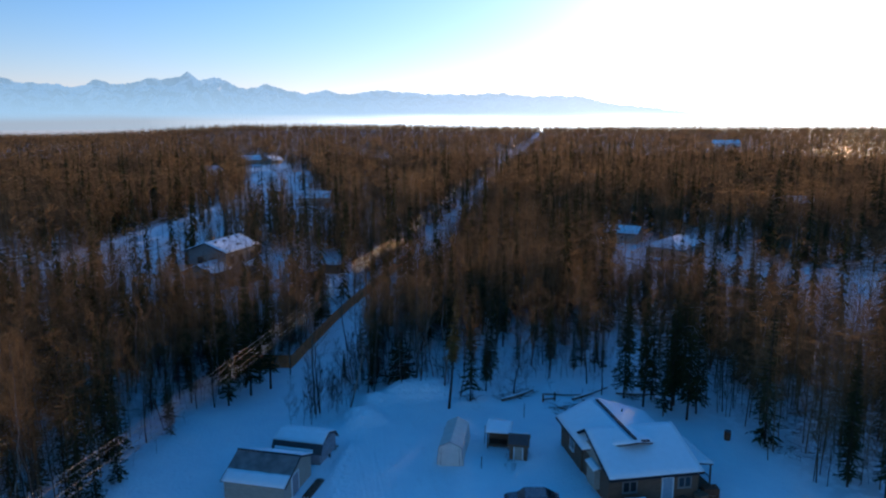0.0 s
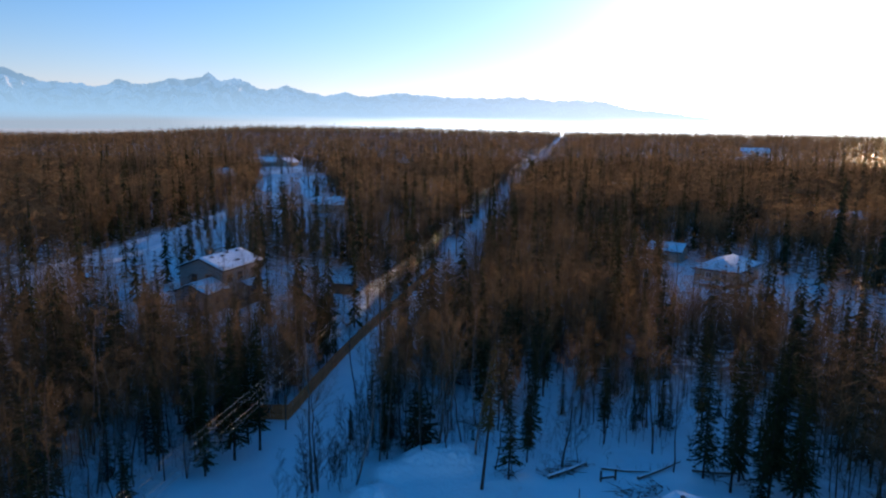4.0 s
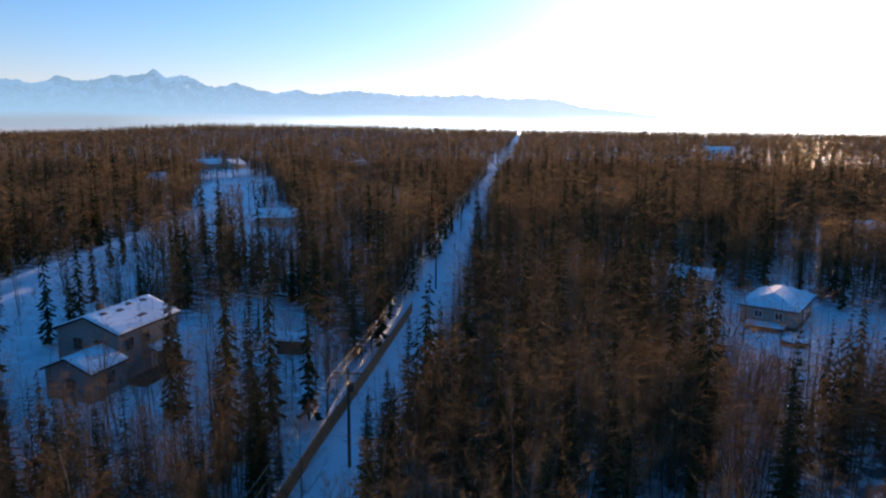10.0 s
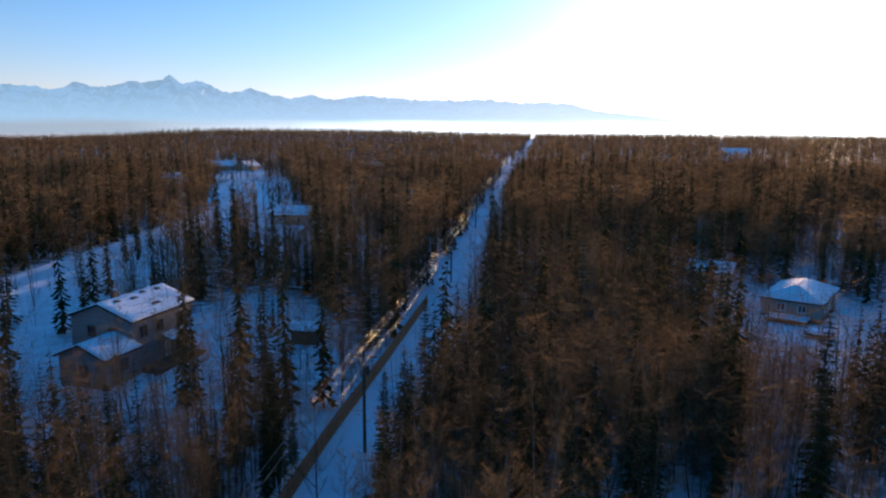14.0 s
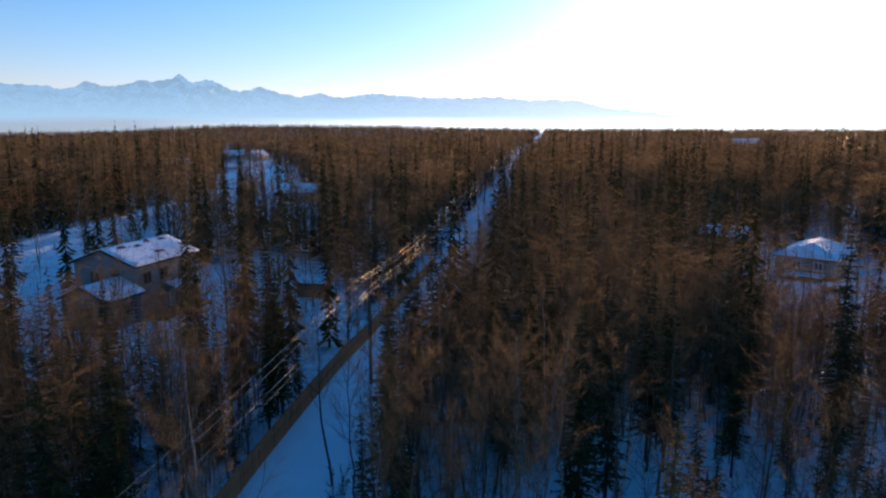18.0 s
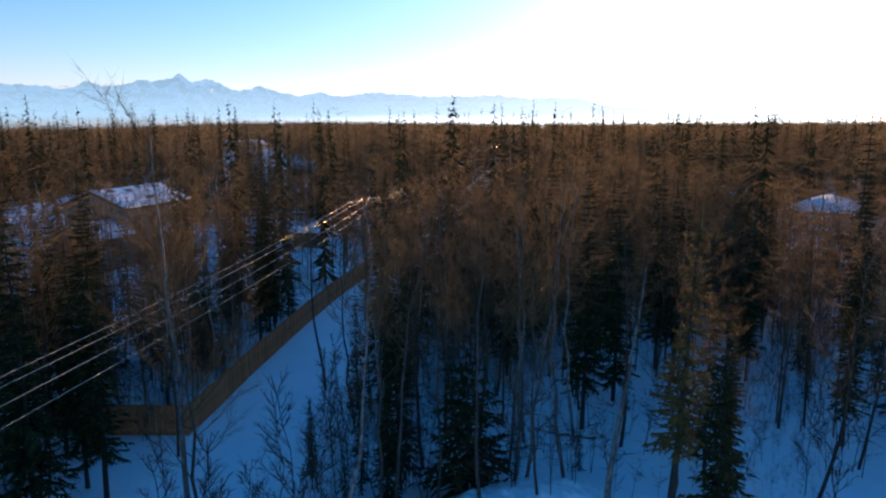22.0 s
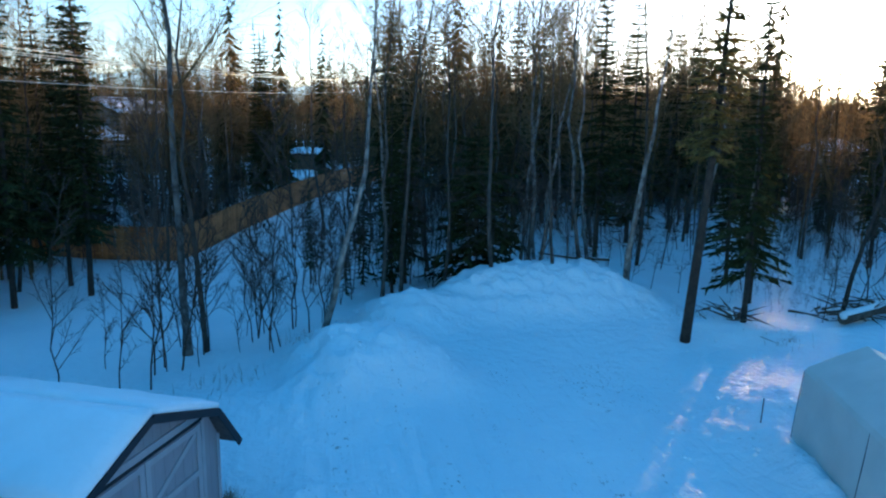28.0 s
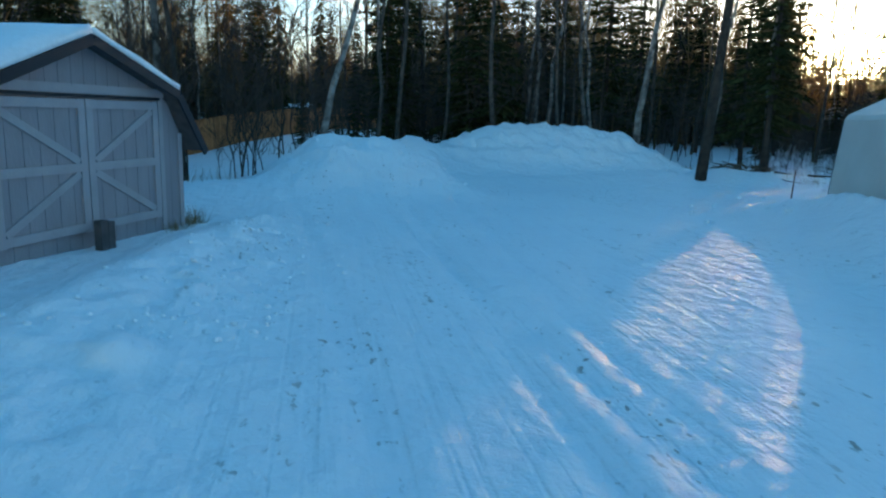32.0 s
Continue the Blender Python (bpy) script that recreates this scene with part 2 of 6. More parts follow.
def painted_haze_material(name, stops, strength):
    """Far backdrop: snow and rock seen through kilometres of lit air, painted as emission."""
    m = bpy.data.materials.new(name)
    m.use_nodes = True
    nt = m.node_tree
    N, L = nt.nodes.new, nt.links.new
    nt.nodes.remove(nt.nodes["Principled BSDF"])
    tc = N("ShaderNodeTexCoord")
    sep = N("ShaderNodeSeparateXYZ")
    L(tc.outputs["Object"], sep.inputs[0])
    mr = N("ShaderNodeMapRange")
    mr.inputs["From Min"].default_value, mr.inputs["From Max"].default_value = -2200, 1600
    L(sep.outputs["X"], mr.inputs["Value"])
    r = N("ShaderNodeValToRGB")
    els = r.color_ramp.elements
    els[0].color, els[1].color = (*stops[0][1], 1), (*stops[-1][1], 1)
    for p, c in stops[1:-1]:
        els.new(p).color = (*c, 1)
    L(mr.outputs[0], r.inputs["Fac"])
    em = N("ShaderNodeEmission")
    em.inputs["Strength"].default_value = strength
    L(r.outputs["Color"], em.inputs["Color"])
    return m, nt, em, r


# ---- mesh building ----
class Mesh:
    def __init__(self):
        self.v, self.f = [], []

    def add(self, vs, fs):
        k = len(self.v)
        self.v += [tuple(p) for p in vs]
        self.f += [tuple(i + k for i in f) for f in fs]
        return self

    def box(self, x0, y0, z0, x1, y1, z1):
        return self.add([(x0, y0, z0), (x1, y0, z0), (x1, y1, z0), (x0, y1, z0), (x0, y0, z1), (x1, y0, z1), (x1, y1, z1), (x0, y1, z1)],
                        [(0, 3, 2, 1), (4, 5, 6, 7), (0, 1, 5, 4), (1, 2, 6, 5), (2, 3, 7, 6), (3, 0, 4, 7)])

    def bar(self, a, b, w, h, up=(0, 0, 1)):
        """A squared bar from a to b."""
        a, b, up = Vector(a), Vector(b), Vector(up)
        d = (b - a).normalized()
        s = d.cross(up)
        s = s.normalized() if s.length > 1e-4 else Vector((1, 0, 0))
        t = s.cross(d).normalized()
        vs = [p + s * (w / 2 * i) + t * (h / 2 * j) for p in (a, b) for i, j in ((-1, -1), (1, -1), (1, 1), (-1, 1))]
        return self.add(vs, [(0, 1, 2, 3), (7, 6, 5, 4), (0, 4, 5, 1), (1, 5, 6, 2), (2, 6, 7, 3), (3, 7, 4, 0)])

    def tube(self, pts, radii, n=6, cap=True):
        vs, fs = [], []
        pts = [Vector(p) for p in pts]
        for i, p in enumerate(pts):
            d = (pts[min(i + 1, len(pts) - 1)] - pts[max(i - 1, 0)]).normalized()
            s = d.cross(Vector((0.3, 0.9, 0.2))).normalized()
            t = d.cross(s)
            for k in range(n):
                a = 2 * math.pi * k / n
                vs.append(p + (s * math.cos(a) + t * math.sin(a)) * radii[i])
        for i in range(len(pts) - 1):
            for k in range(n):
                fs.append((i * n + k, i * n + (k + 1) % n, (i + 1) * n + (k + 1) % n, (i + 1) * n + k))
        if cap:
            fs.append(tuple(range(n))[::-1])
            fs.append(tuple((len(pts) - 1) * n + k for k in range(n)))
        return self.add(vs, fs)

    def spike(self, a, b, r):
        """A tapered three-sided twig."""
        a, b = Vector(a), Vector(b)
        d = (b - a).normalized()
        s = d.cross(Vector((0.21, 0.37, 0.9)))
        s = s.normalized() if s.length > 1e-4 else Vector((1, 0, 0))
        t = d.cross(s)
        return self.add([a + s * r, a - s * r * 0.5 + t * r * 0.87, a - s * r * 0.5 - t * r * 0.87, b], [(0, 1, 3), (1, 2, 3), (2, 0, 3)])

    def sliver(self, a, b, r):
        """A fine twig or needle spray, too slight for more than one face."""
        a, b = Vector(a), Vector(b)
        s = (b - a).cross(Vector((math.sin(a.x * 91), math.cos(a.y * 73), math.sin(a.z * 57 + 1))))
        s = s.normalized() if s.length > 1e-5 else Vector((1, 0, 0))
        return self.add([a + s * r, a - s * r, b], [(0, 1, 2)])

    def prism(self, poly, y0, y1):
        """A polygon in x, z drawn out along y."""
        n = len(poly)
        vs = [(x, y0, z) for x, z in poly] + [(x, y1, z) for x, z in poly]
        fs = [tuple(range(n)), tuple(range(2 * n - 1, n - 1, -1))] + [(i, i + n, (i + 1) % n + n, (i + 1) % n) for i in range(n)]
        return self.add(vs, fs)

    def slab(self, quad, t):
        """A four-cornered sheet with thickness t below it."""
        q = [Vector(p) for p in quad]
        nrm = (q[1] - q[0]).cross(q[3] - q[0]).normalized()
        if nrm.z < 0:
            q = q[::-1]
            nrm = -nrm
        return self.add(q + [p - nrm * t for p in q], [(0, 1, 2, 3), (7, 6, 5, 4), (1, 0, 4, 5), (2, 1, 5, 6), (3, 2, 6, 7), (0, 3, 7, 4)])

    def mesh(self, name, material, smooth=False):
        me = bpy.data.meshes.new(name)
        me.from_pydata(self.v, [], self.f)
        me.materials.append(material)
        if smooth:
            me.polygons.foreach_set("use_smooth", [True] * len(me.polygons))
        me.update()
        return me


def part(name, mb, material, parent, label="", smooth=False):
    ob = new(name, mb.mesh(name, material, smooth) if isinstance(mb, Mesh) else mb)
    ob.parent = parent
    if label:
        ob["label"] = label
    return ob


def thing(name, m, label, category, group="", kind=""):
    ob = new(name)
    ob.matrix_basis = m
    ob.empty_display_size = 0.3
    return tagged(ob, label, category, group, kind)


def snow_blanket(quad, t, cell=0.45, amp=0.03, seed=0.0, over=0.03):
    """Snow lying on a sloped roof plane: an uneven upper skin with rounded rims over the four corners of the plane."""
    q = [Vector(p) for p in quad]
    nrm = (q[1] - q[0]).cross(q[3] - q[0]).normalized()
    if nrm.z < 0:
        q = [q[1], q[0], q[3], q[2]]
        nrm = -nrm
    nu = max(3, int((q[1] - q[0]).length / cell))
    nv = max(3, int((q[3] - q[0]).length / cell))
    mb = Mesh()
    vs = []
    for j in range(nv + 1):
        for i in range(nu + 1):
            u, w = i / nu, j / nv
            p = (q[0] * (1 - u) + q[1] * u) * (1 - w) + (q[3] * (1 - u) + q[2] * u) * w
            edge = min(i, nu - i, j, nv - j)
            h = t * (0.55 if edge == 0 else 0.93 if edge == 1 else 1.0)
            h += amp * noise.noise(Vector((p.x * 1.3 + seed, p.y * 1.3, p.z)))
            vs.append(p + nrm * max(h, 0.02))
    fs = [(j * (nu + 1) + i, j * (nu + 1) + i + 1, (j + 1) * (nu + 1) + i + 1, (j + 1) * (nu + 1) + i) for j in range(nv) for i in range(nu)]
    rim = list(range(nu + 1)) + [(j + 1) * (nu + 1) - 1 for j in range(1, nv + 1)] + list(range(nv * (nu + 1) + nu - 1, nv * (nu + 1) - 1, -1)) + [j * (nu + 1) for j in range(nv - 1, 0, -1)]
    k = len(vs)
    low = []
    for i in rim:
        jj, ii = divmod(i, nu + 1)
        p = (q[0] * (1 - ii / nu) + q[1] * ii / nu) * (1 - jj / nv) + (q[3] * (1 - ii / nu) + q[2] * ii / nu) * jj / nv
        low.append(p + nrm * 0.004)
    vs += low
    n = len(rim)
    fs += [(rim[(i + 1) % n], rim[i], k + i, k + (i + 1) % n) for i in range(n)]
    fs.append(tuple(k + i for i in range(n))[::-1])
    return mb.add(vs, fs)


# ---- terrain ----
def bump(x, y, cx, cy, rx, ry, h, p=2.0, turn=0.0):
    c, s = math.cos(turn), math.sin(turn)
    dx, dy = (x - cx) * c + (y - cy) * s, -(x - cx) * s + (y - cy) * c
    return h * np.exp(-(np.abs(dx / rx) ** p + np.abs(dy / ry) ** p))


def smooth01(a, lo, hi):
    k = np.clip((a - lo) / (hi - lo), 0, 1)
    return k * k * (3 - 2 * k)


def waves(x, y, seed, size):
    r = np.random.RandomState(seed)
    z = 0
    for i in range(7):
        a, f, ph = r.uniform(0, 6.28), r.uniform(0.6, 1.8) / size, r.uniform(0, 6.28)
        z = z + np.sin((x * math.cos(a) + y * math.sin(a)) * f * 6.28 + ph)
    return z / 7


def in_yard(x, y):
    """1 on the cleared plot round the drive, 0 in the woods."""
    east = np.where(y > 5, 36.0, 38.0)
    north = 21.0 - 4.0 * smooth01(x, 9, 13) - 2 * smooth01(x, 25, 36)
    west = -22.0 + 0.29 * (y - 4)
    return smooth01(x - west, -1.5, 1.5) * smooth01(east - x, -2, 2) * smooth01(north - y, -1.5, 1.5) * smooth01(y + 60, -3, 3)


def corridor(x, y):
    """Metres from the middle of the cut under the power line."""
    mid = np.where(y < 53, 2.2 + 0.345 * (y - 53) - 1.0, np.where(y < 330, 2.2 + 0.318 * (y - 53) - 0.3, 90.3 + 0.335 * (y - 330)))
    return (x - mid) * 0.945


def height(x, y):
    x, y = np.asarray(x, float), np.asarray(y, float)
    yard = in_yard(x, y)
    z = 0.22 + 0.10 * waves(x, y, 3, 9) * (1 - yard) + 0.25 * waves(x, y, 5, 45) * (1 - yard) + 0.02 * waves(x, y, 8, 2.5)
    z = z - 0.9 * np.exp(-((x + 10) / 9) ** 2 - ((y - 31) / 13) ** 2) + 0.5 * np.exp(-((x - 5) / 14) ** 2 - ((y - 56) / 16) ** 2)
    z = z - 1.1 * np.exp(-((x - 79) / 13) ** 2 - ((y - 90) / 11) ** 2)
    z = z + 0.6 * np.exp(-((x + 25) / 13) ** 2 - ((y - 79) / 13) ** 2)
    z = z + 0.6 * smooth01(y, 60, 110) * smooth01(-x, -10, 15)
    piles = bump(x, y, 7.1, 20.6, 3.4, 2.6, 1.42, 3.2) + bump(x, y, 3.6, 20.4, 1.5, 1.6, 0.62) + bump(x, y, 0.0, 14.5, 2.0, 2.1, 1.08, 3.6, 0.25)
    piles = piles + bump(x, y, 1.4, 18.7, 1.5, 1.5, 0.95, 2.8) + bump(x, y, -2.2, 12.3, 2.6, 2.0, 0.35) + bump(x, y, 9.6, 9.4, 1.5, 2.4, 0.45) + bump(x, y, 9.0, 4.5, 0.7, 3.2, 0.28) + bump(x, y, 7.1, 6.3, 0.5, 2.6, 0.62, 2, -0.3)
    piles = piles + bump(x, y, 10.8, 16.2, 3.4, 1.3, 0.35)
    rough = 0.16 * waves(x, y, 11, 1.7) + 0.13 * waves(x, y, 12, 0.75) + 0.08 * np.abs(waves(x, y, 13, 1.1))
    z = z + piles * (1 + 0.9 * rough)
    # layers and slumped ledges left by the plough blade
    q = piles + 0.22 * waves(x, y, 15, 3.2)
    z = z + smooth01(piles, 0.25, 0.6) * (0.03 * np.sin(q * 13) + 0.05 * np.maximum(0, waves(x, y, 16, 1.0)) + 0.03 * np.abs(waves(x, y, 17, 0.45)))
    # bank that the plough left before the small barn, and its line down the drive
    z = z + bump(x, y, -2.4, 5.6, 0.55, 3.4, 0.25, 2, -0.25) + bump(x, y, 6.0, 4.6, 0.45, 3.4, 0.22, 2, -0.25) + bump(x, y, 7.2, 9.2, 0.9, 0.9, 0.1)
    drive = smooth01(3.6 - np.abs(x - 2.2), -2.5, 0.8) * smooth01(16 - y, -1, 3)
    z = z - 0.10 * drive
    near = smooth01(22 - np.hypot(x - 2, y - 8), 0, 6)
    # ruts: wheels went to and fro along the drive on slightly different lines
    for c, s, bend in ((0.45, 0.03, 0.0), (1.1, 0.07, 0.0), (-0.6, -0.05, -0.003), (0.95, -0.05, -0.003)):
        d = x - c - s * y - bend * y * y
        z = z + near * drive * ((-0.028 + 0.010 * np.sin(y * 21 + 6 * c)) * np.exp(-(d / 0.13) ** 2) + 0.014 * np.exp(-((np.abs(d) - 0.22) / 0.08) ** 2))
    # trodden, wind-packed and shovelled surface
    z = z + near * (0.007 * waves(x, y, 21, 0.55) + 0.003 * waves(x, y * 0.6, 22, 0.4) + 0.016 * np.maximum(0, waves(x, y, 23, 0.42) - 0.25) * 4 * smooth01(np.abs(x - 2), 2, 4.5))
    z = z + near * (0.18 * np.maximum(0, waves(x, y, 24, 1.1)) + 0.10 * np.maximum(0, waves(x, y, 25, 0.45)) + 0.05) * np.exp(-((x + 1.9 - 0.2 * (y - 5)) / 0.8) ** 2) * smooth01(10 - y, 0, 2)
    r = np.hypot(x, y - 10)
    z = z + smooth01(r, 900, 1450) * (-4 + smooth01(np.degrees(np.arctan2(x, y)), -20, -5) * (9 + 6 * smooth01(18 - np.degrees(np.arctan2(x, y)), 0, 14)))
    return z - 75 * smooth01(r, 1550, 2600)


def axis(centre, lo, hi, fine, step, grow):
    """Grid lines, dense near the centre and wider apart towards the horizon."""
    left, right = [centre], [centre]
    for side, end, out in ((-1, lo, left), (1, hi, right)):
        d = 0.0
        s = step
        while d < abs(end - centre):
            if d > fine:
                s *= grow
            d = min(d + s, abs(end - centre))
            out.append(centre + side * d)
    return np.array(left[:0:-1] + right)


# ---- where trees stand ----
def seg_dist(x, y, a, b):
    ax, ay, bx, by = *a, *b
    t = np.clip(((x - ax) * (bx - ax) + (y - ay) * (by - ay)) / ((bx - ax) ** 2 + (by - ay) ** 2), 0, 1)
    return np.hypot(x - ax - t * (bx - ax), y - ay - t * (by - ay))


def open_ground(x, y):
    """1 where nothing grows: plot, cut, road, house plots; in between where trees stand thinly."""
    x, y = np.asarray(x, float), np.asarray(y, float)
    k = in_yard(x, y)
    c = corridor(x, y)
    left = np.where(y < 33, -5.5, -3.0)
    right = np.where(y < 24, 8.5, np.where(y < 50, 5.8, 6.4))
    k = np.maximum(k, smooth01(c - left, -0.8, 0.8) * smooth01(right - c, -0.8, 0.8) * (y > -40))
    k = np.maximum(k, smooth01(5.4 - seg_dist(x, y, (-64.8, 80), (-29, 240)), -1, 1))
    k = np.maximum(k, 0.86 * smooth01(13 - seg_dist(x, y, (-47, 92), (-22, 205)), -2, 3))
    k = np.maximum(k, 0.85 * smooth01(9 - seg_dist(x, y, (-24, 185), (-27, 330)), -2, 2))
    k = np.maximum(k, smooth01(6.0 - seg_dist(x, y, (-29, 240), (-26, 300)), -1, 1))
    # gaps in the wood through which the low sun reaches the drive
    k = np.maximum(k, smooth01(0.68 - seg_dist(x, y, (7.6, 8.6), (24.65, 29.3)), -0.25, 0.25))
    k = np.maximum(k, 0.80 * smooth01(2.25 - seg_dist(x, y, (22.0, 26.6), (66.0, 81.0)), -1.5, 1.5))
    k = np.maximum(k, 0.95 * smooth01(2.2 - seg_dist(x, y, (66.2, 81.0), (140.2, 172.0)), -0.8, 0.8))
    for cx, cy, rx, ry, s in ((-16, 76, 24, 30, 0.5), (27, 27, 20, 15, 0.74), (90, 62, 14, 14, 0.85), (-24, 240, 12, 25, 0.8), (-25, 80, 15, 17, 0.93), (-10, 97, 11, 18, 0.85), (-43, 108, 13, 20, 0.8), (-13, 68, 6, 14, 0.7), (-27, 325, 20, 75, 1), (76, 87, 19, 17, 1), (67, 72, 14, 16, 0.98), (77, 50, 14, 17, 0.85),
                             (70, 108, 9, 14, 1), (-7, 195, 12, 22, 0.95), (-56, 296, 9, 42, 0.95), (-48, 436, 20, 55, 0.96), (146, 150, 14, 24, 0.95), (120, 252, 10, 28, 0.93), (34, 425, 17, 45, 0.9), (-9, 172, 10, 30, 0.85), (26, 290, 26, 65, 0.6), (-16, 235, 15, 26, 0.9), (-2, 86, 7, 9, 0.9), (392, 590, 20, 55, 1), (10, 170, 5, 30, 0.6)):
        d = np.hypot((x - cx) / rx, (y - cy) / ry)
        k = np.maximum(k, s * smooth01(1.15 - d, 0, 0.3))
    return k


gx = axis(3.0, -3300, 3300, 8.0, 0.085, 1.1)
gy = axis(10.5, -3300, 4300, 12.0, 0.085, 1.1)
GX, GY = np.meshgrid(gx, gy)
GZ = height(GX, GY)
gv = np.stack([GX.ravel(), GY.ravel(), GZ.ravel()], 1)
nx, ny = len(gx), len(gy)
ii, jj = np.meshgrid(np.arange(nx - 1), np.arange(ny - 1))
k0 = (jj * nx + ii).ravel()
gf = np.stack([k0, k0 + 1, k0 + nx + 1, k0 + nx], 1)


def big_mesh(name, verts, faces, material, smooth=False):
    """A mesh from number arrays, all faces with the same count of corners."""
    me = bpy.data.meshes.new(name)
    n, c = faces.shape
    me.vertices.add(len(verts))
    me.vertices.foreach_set("co", np.ascontiguousarray(verts, dtype=np.float32).ravel())
    me.loops.add(n * c)
    me.loops.foreach_set("vertex_index", np.ascontiguousarray(faces, dtype=np.int32).ravel())
    me.polygons.add(n)
    me.polygons.foreach_set("loop_start", np.arange(0, n * c, c, dtype=np.int32))
    if smooth:
        me.polygons.foreach_set("use_smooth", np.ones(n, dtype=bool))
    me.materials.append(material)
    me.update(calc_edges=True)
    me.validate()
    return me


ground_me = big_mesh("ground", gv, gf, ground_material(), True)
litter = ground_me.color_attributes.new("litter", 'FLOAT_COLOR', 'POINT')
yard_k = in_yard(GX, GY).ravel()
cut_k = smooth01(np.abs(corridor(GX, GY)), 3.0, 6.5).ravel()
lc = np.ones((len(gv), 4), np.float32)
# red: litter and painted shade under trees, stronger away from the yard
lc[:, 0] = np.clip((1 - yard_k) * cut_k, 0, 1) * (1 - open_ground(GX, GY).ravel()) * (0.2 + 0.75 * smooth01(np.hypot(GX - 4, GY - 8), 32, 62)).ravel()
lc[:, 1] = (smooth01(4.5 - np.abs(GX - 2.5), -1.5, 1.0) * smooth01(16 - GY, 0, 3)).ravel()
lc[:, 2] = smooth01(np.hypot(GX, GY), 1350, 1600).ravel()
litter.data.foreach_set("color", lc.ravel())
ground = tagged(new("ground", ground_me), "snow-covered ground with plough piles, tyre tracks, litter and painted wood shade", "ground", kind="structure")


def gz(x, y):
    return float(height(x, y))

# ---- distance: mountains and valley fog ----
RIDGE_AZ = (-42, -30, -25, -23.4, -22.4, -21.5, -19.5, -17.8, -16.5, -15.1, -13.0, -11.3, -10.2, -9.3, -8.3, -6.7, -5.9, -4.4, -3.0, -1.3, 0.3, 1.8, 4.5, 6.2, 10.7, 14.3, 16.6, 20.1, 22.7, 26.1, 29, 40)
RIDGE_EL = (3.10, 3.50, 4.00, 3.61, 3.25, 2.84, 2.81, 2.68, 3.12, 2.78, 3.25, 3.30, 3.79, 3.20, 3.48, 2.86, 2.63, 2.92, 2.53, 2.22, 2.55, 2.18, 2.53, 2.34, 2.17, 2.33, 2.00, 2.07, 1.43, 1.06, 0.70, 0.60)


def mountains():
    az = np.radians(np.arange(-42, 40.01, 0.09))
    rows = 30
    w = np.linspace(0, 1, rows)
    crest = np.radians(np.interp(np.degrees(az), RIDGE_AZ, RIDGE_EL))
    vs = np.zeros((rows, len(az), 3))
    for j in range(rows):
        r = 4050 + 600 * w[j]
        for i, a in enumerate(az):
            p = Vector((math.degrees(a) * 0.55, w[j] * 2.2, 0.3))
            n = noise.fractal(p, 1.0, 2.1, 5)
            fine = noise.fractal(Vector((math.degrees(a) * 1.9, w[j] * 2.5, 1.7)), 1.0, 2.2, 5)
            rib = 1 - abs(noise.fractal(Vector((math.degrees(a) * 1.4 + 0.5 * w[j], w[j] * 0.7, 5.1)), 0.9, 2.2, 5)) * 2
            tooth = abs(noise.fractal(Vector((math.degrees(a) * 0.9, 3.3, 0.2)), 0.8, 2.3, 6))
            top = (4650 * math.tan(crest[i]) + 31) * (1.015 - 0.08 * tooth)
            h = top * (w[j] ** 0.8) * (1 + (0.55 * n + 0.10 * fine) * (1 - w[j])) + top * 0.16 * rib * w[j] * (1 - w[j]) * 2 + 14 * fine * w[j] * (1 if w[j] < 0.97 else 0.3)
            vs[j, i] = (math.sin(a) * r, math.cos(a) * r - 10, h * (0.9 if j < rows - 1 else 1.0) - 10)
    n = len(az)
    ii, jj = np.meshgrid(np.arange(n - 1), np.arange(rows - 1))
    k = (jj * n + ii).ravel()
    # emission ramp paints the haze, paling towards the sun's side
    m, nt, em, r = painted_haze_material("snow_mountain_painted_haze", ((0.0, (0.46, 0.58, 0.62)), (0.35, (0.50, 0.62, 0.66)), (0.62, (0.60, 0.69, 0.72)), (0.80, (0.74, 0.79, 0.80)), (1.0, (0.98, 0.97, 0.92))), 0.58)
    N, L = nt.nodes.new, nt.links.new
    d = N("ShaderNodeBsdfDiffuse")
    tc = N("ShaderNodeTexCoord")
    nz = N("ShaderNodeTexNoise")
    nz.inputs["Scale"].default_value = 0.012
    nz.inputs["Detail"].default_value = 9
    L(tc.outputs["Object"], nz.inputs["Vector"])
    rk = N("ShaderNodeValToRGB")
    rk.color_ramp.elements[0].position, rk.color_ramp.elements[1].position = 0.44, 0.54
    rk.color_ramp.elements[0].color, rk.color_ramp.elements[1].color = (0.30, 0.33, 0.36, 1), (0.88, 0.89, 0.90, 1)
    L(nz.outputs["Fac"], rk.inputs["Fac"]), L(rk.outputs["Color"], d.inputs["Color"])
    # painted haze: the emission's share grows towards the foot of the range
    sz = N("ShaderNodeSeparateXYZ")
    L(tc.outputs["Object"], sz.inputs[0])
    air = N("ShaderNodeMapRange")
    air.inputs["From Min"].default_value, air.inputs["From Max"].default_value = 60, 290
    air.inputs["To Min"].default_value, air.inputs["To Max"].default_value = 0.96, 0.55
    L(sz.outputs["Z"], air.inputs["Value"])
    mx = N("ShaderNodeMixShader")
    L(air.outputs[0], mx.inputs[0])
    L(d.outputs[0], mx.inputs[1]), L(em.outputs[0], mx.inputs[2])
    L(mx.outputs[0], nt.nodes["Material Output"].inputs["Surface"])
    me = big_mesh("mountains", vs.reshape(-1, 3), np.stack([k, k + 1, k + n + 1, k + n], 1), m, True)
    return tagged(new("mountain_backdrop", me), "snowy mountain range with pale blue haze painted on", "mountains", kind="structure")


mountains()


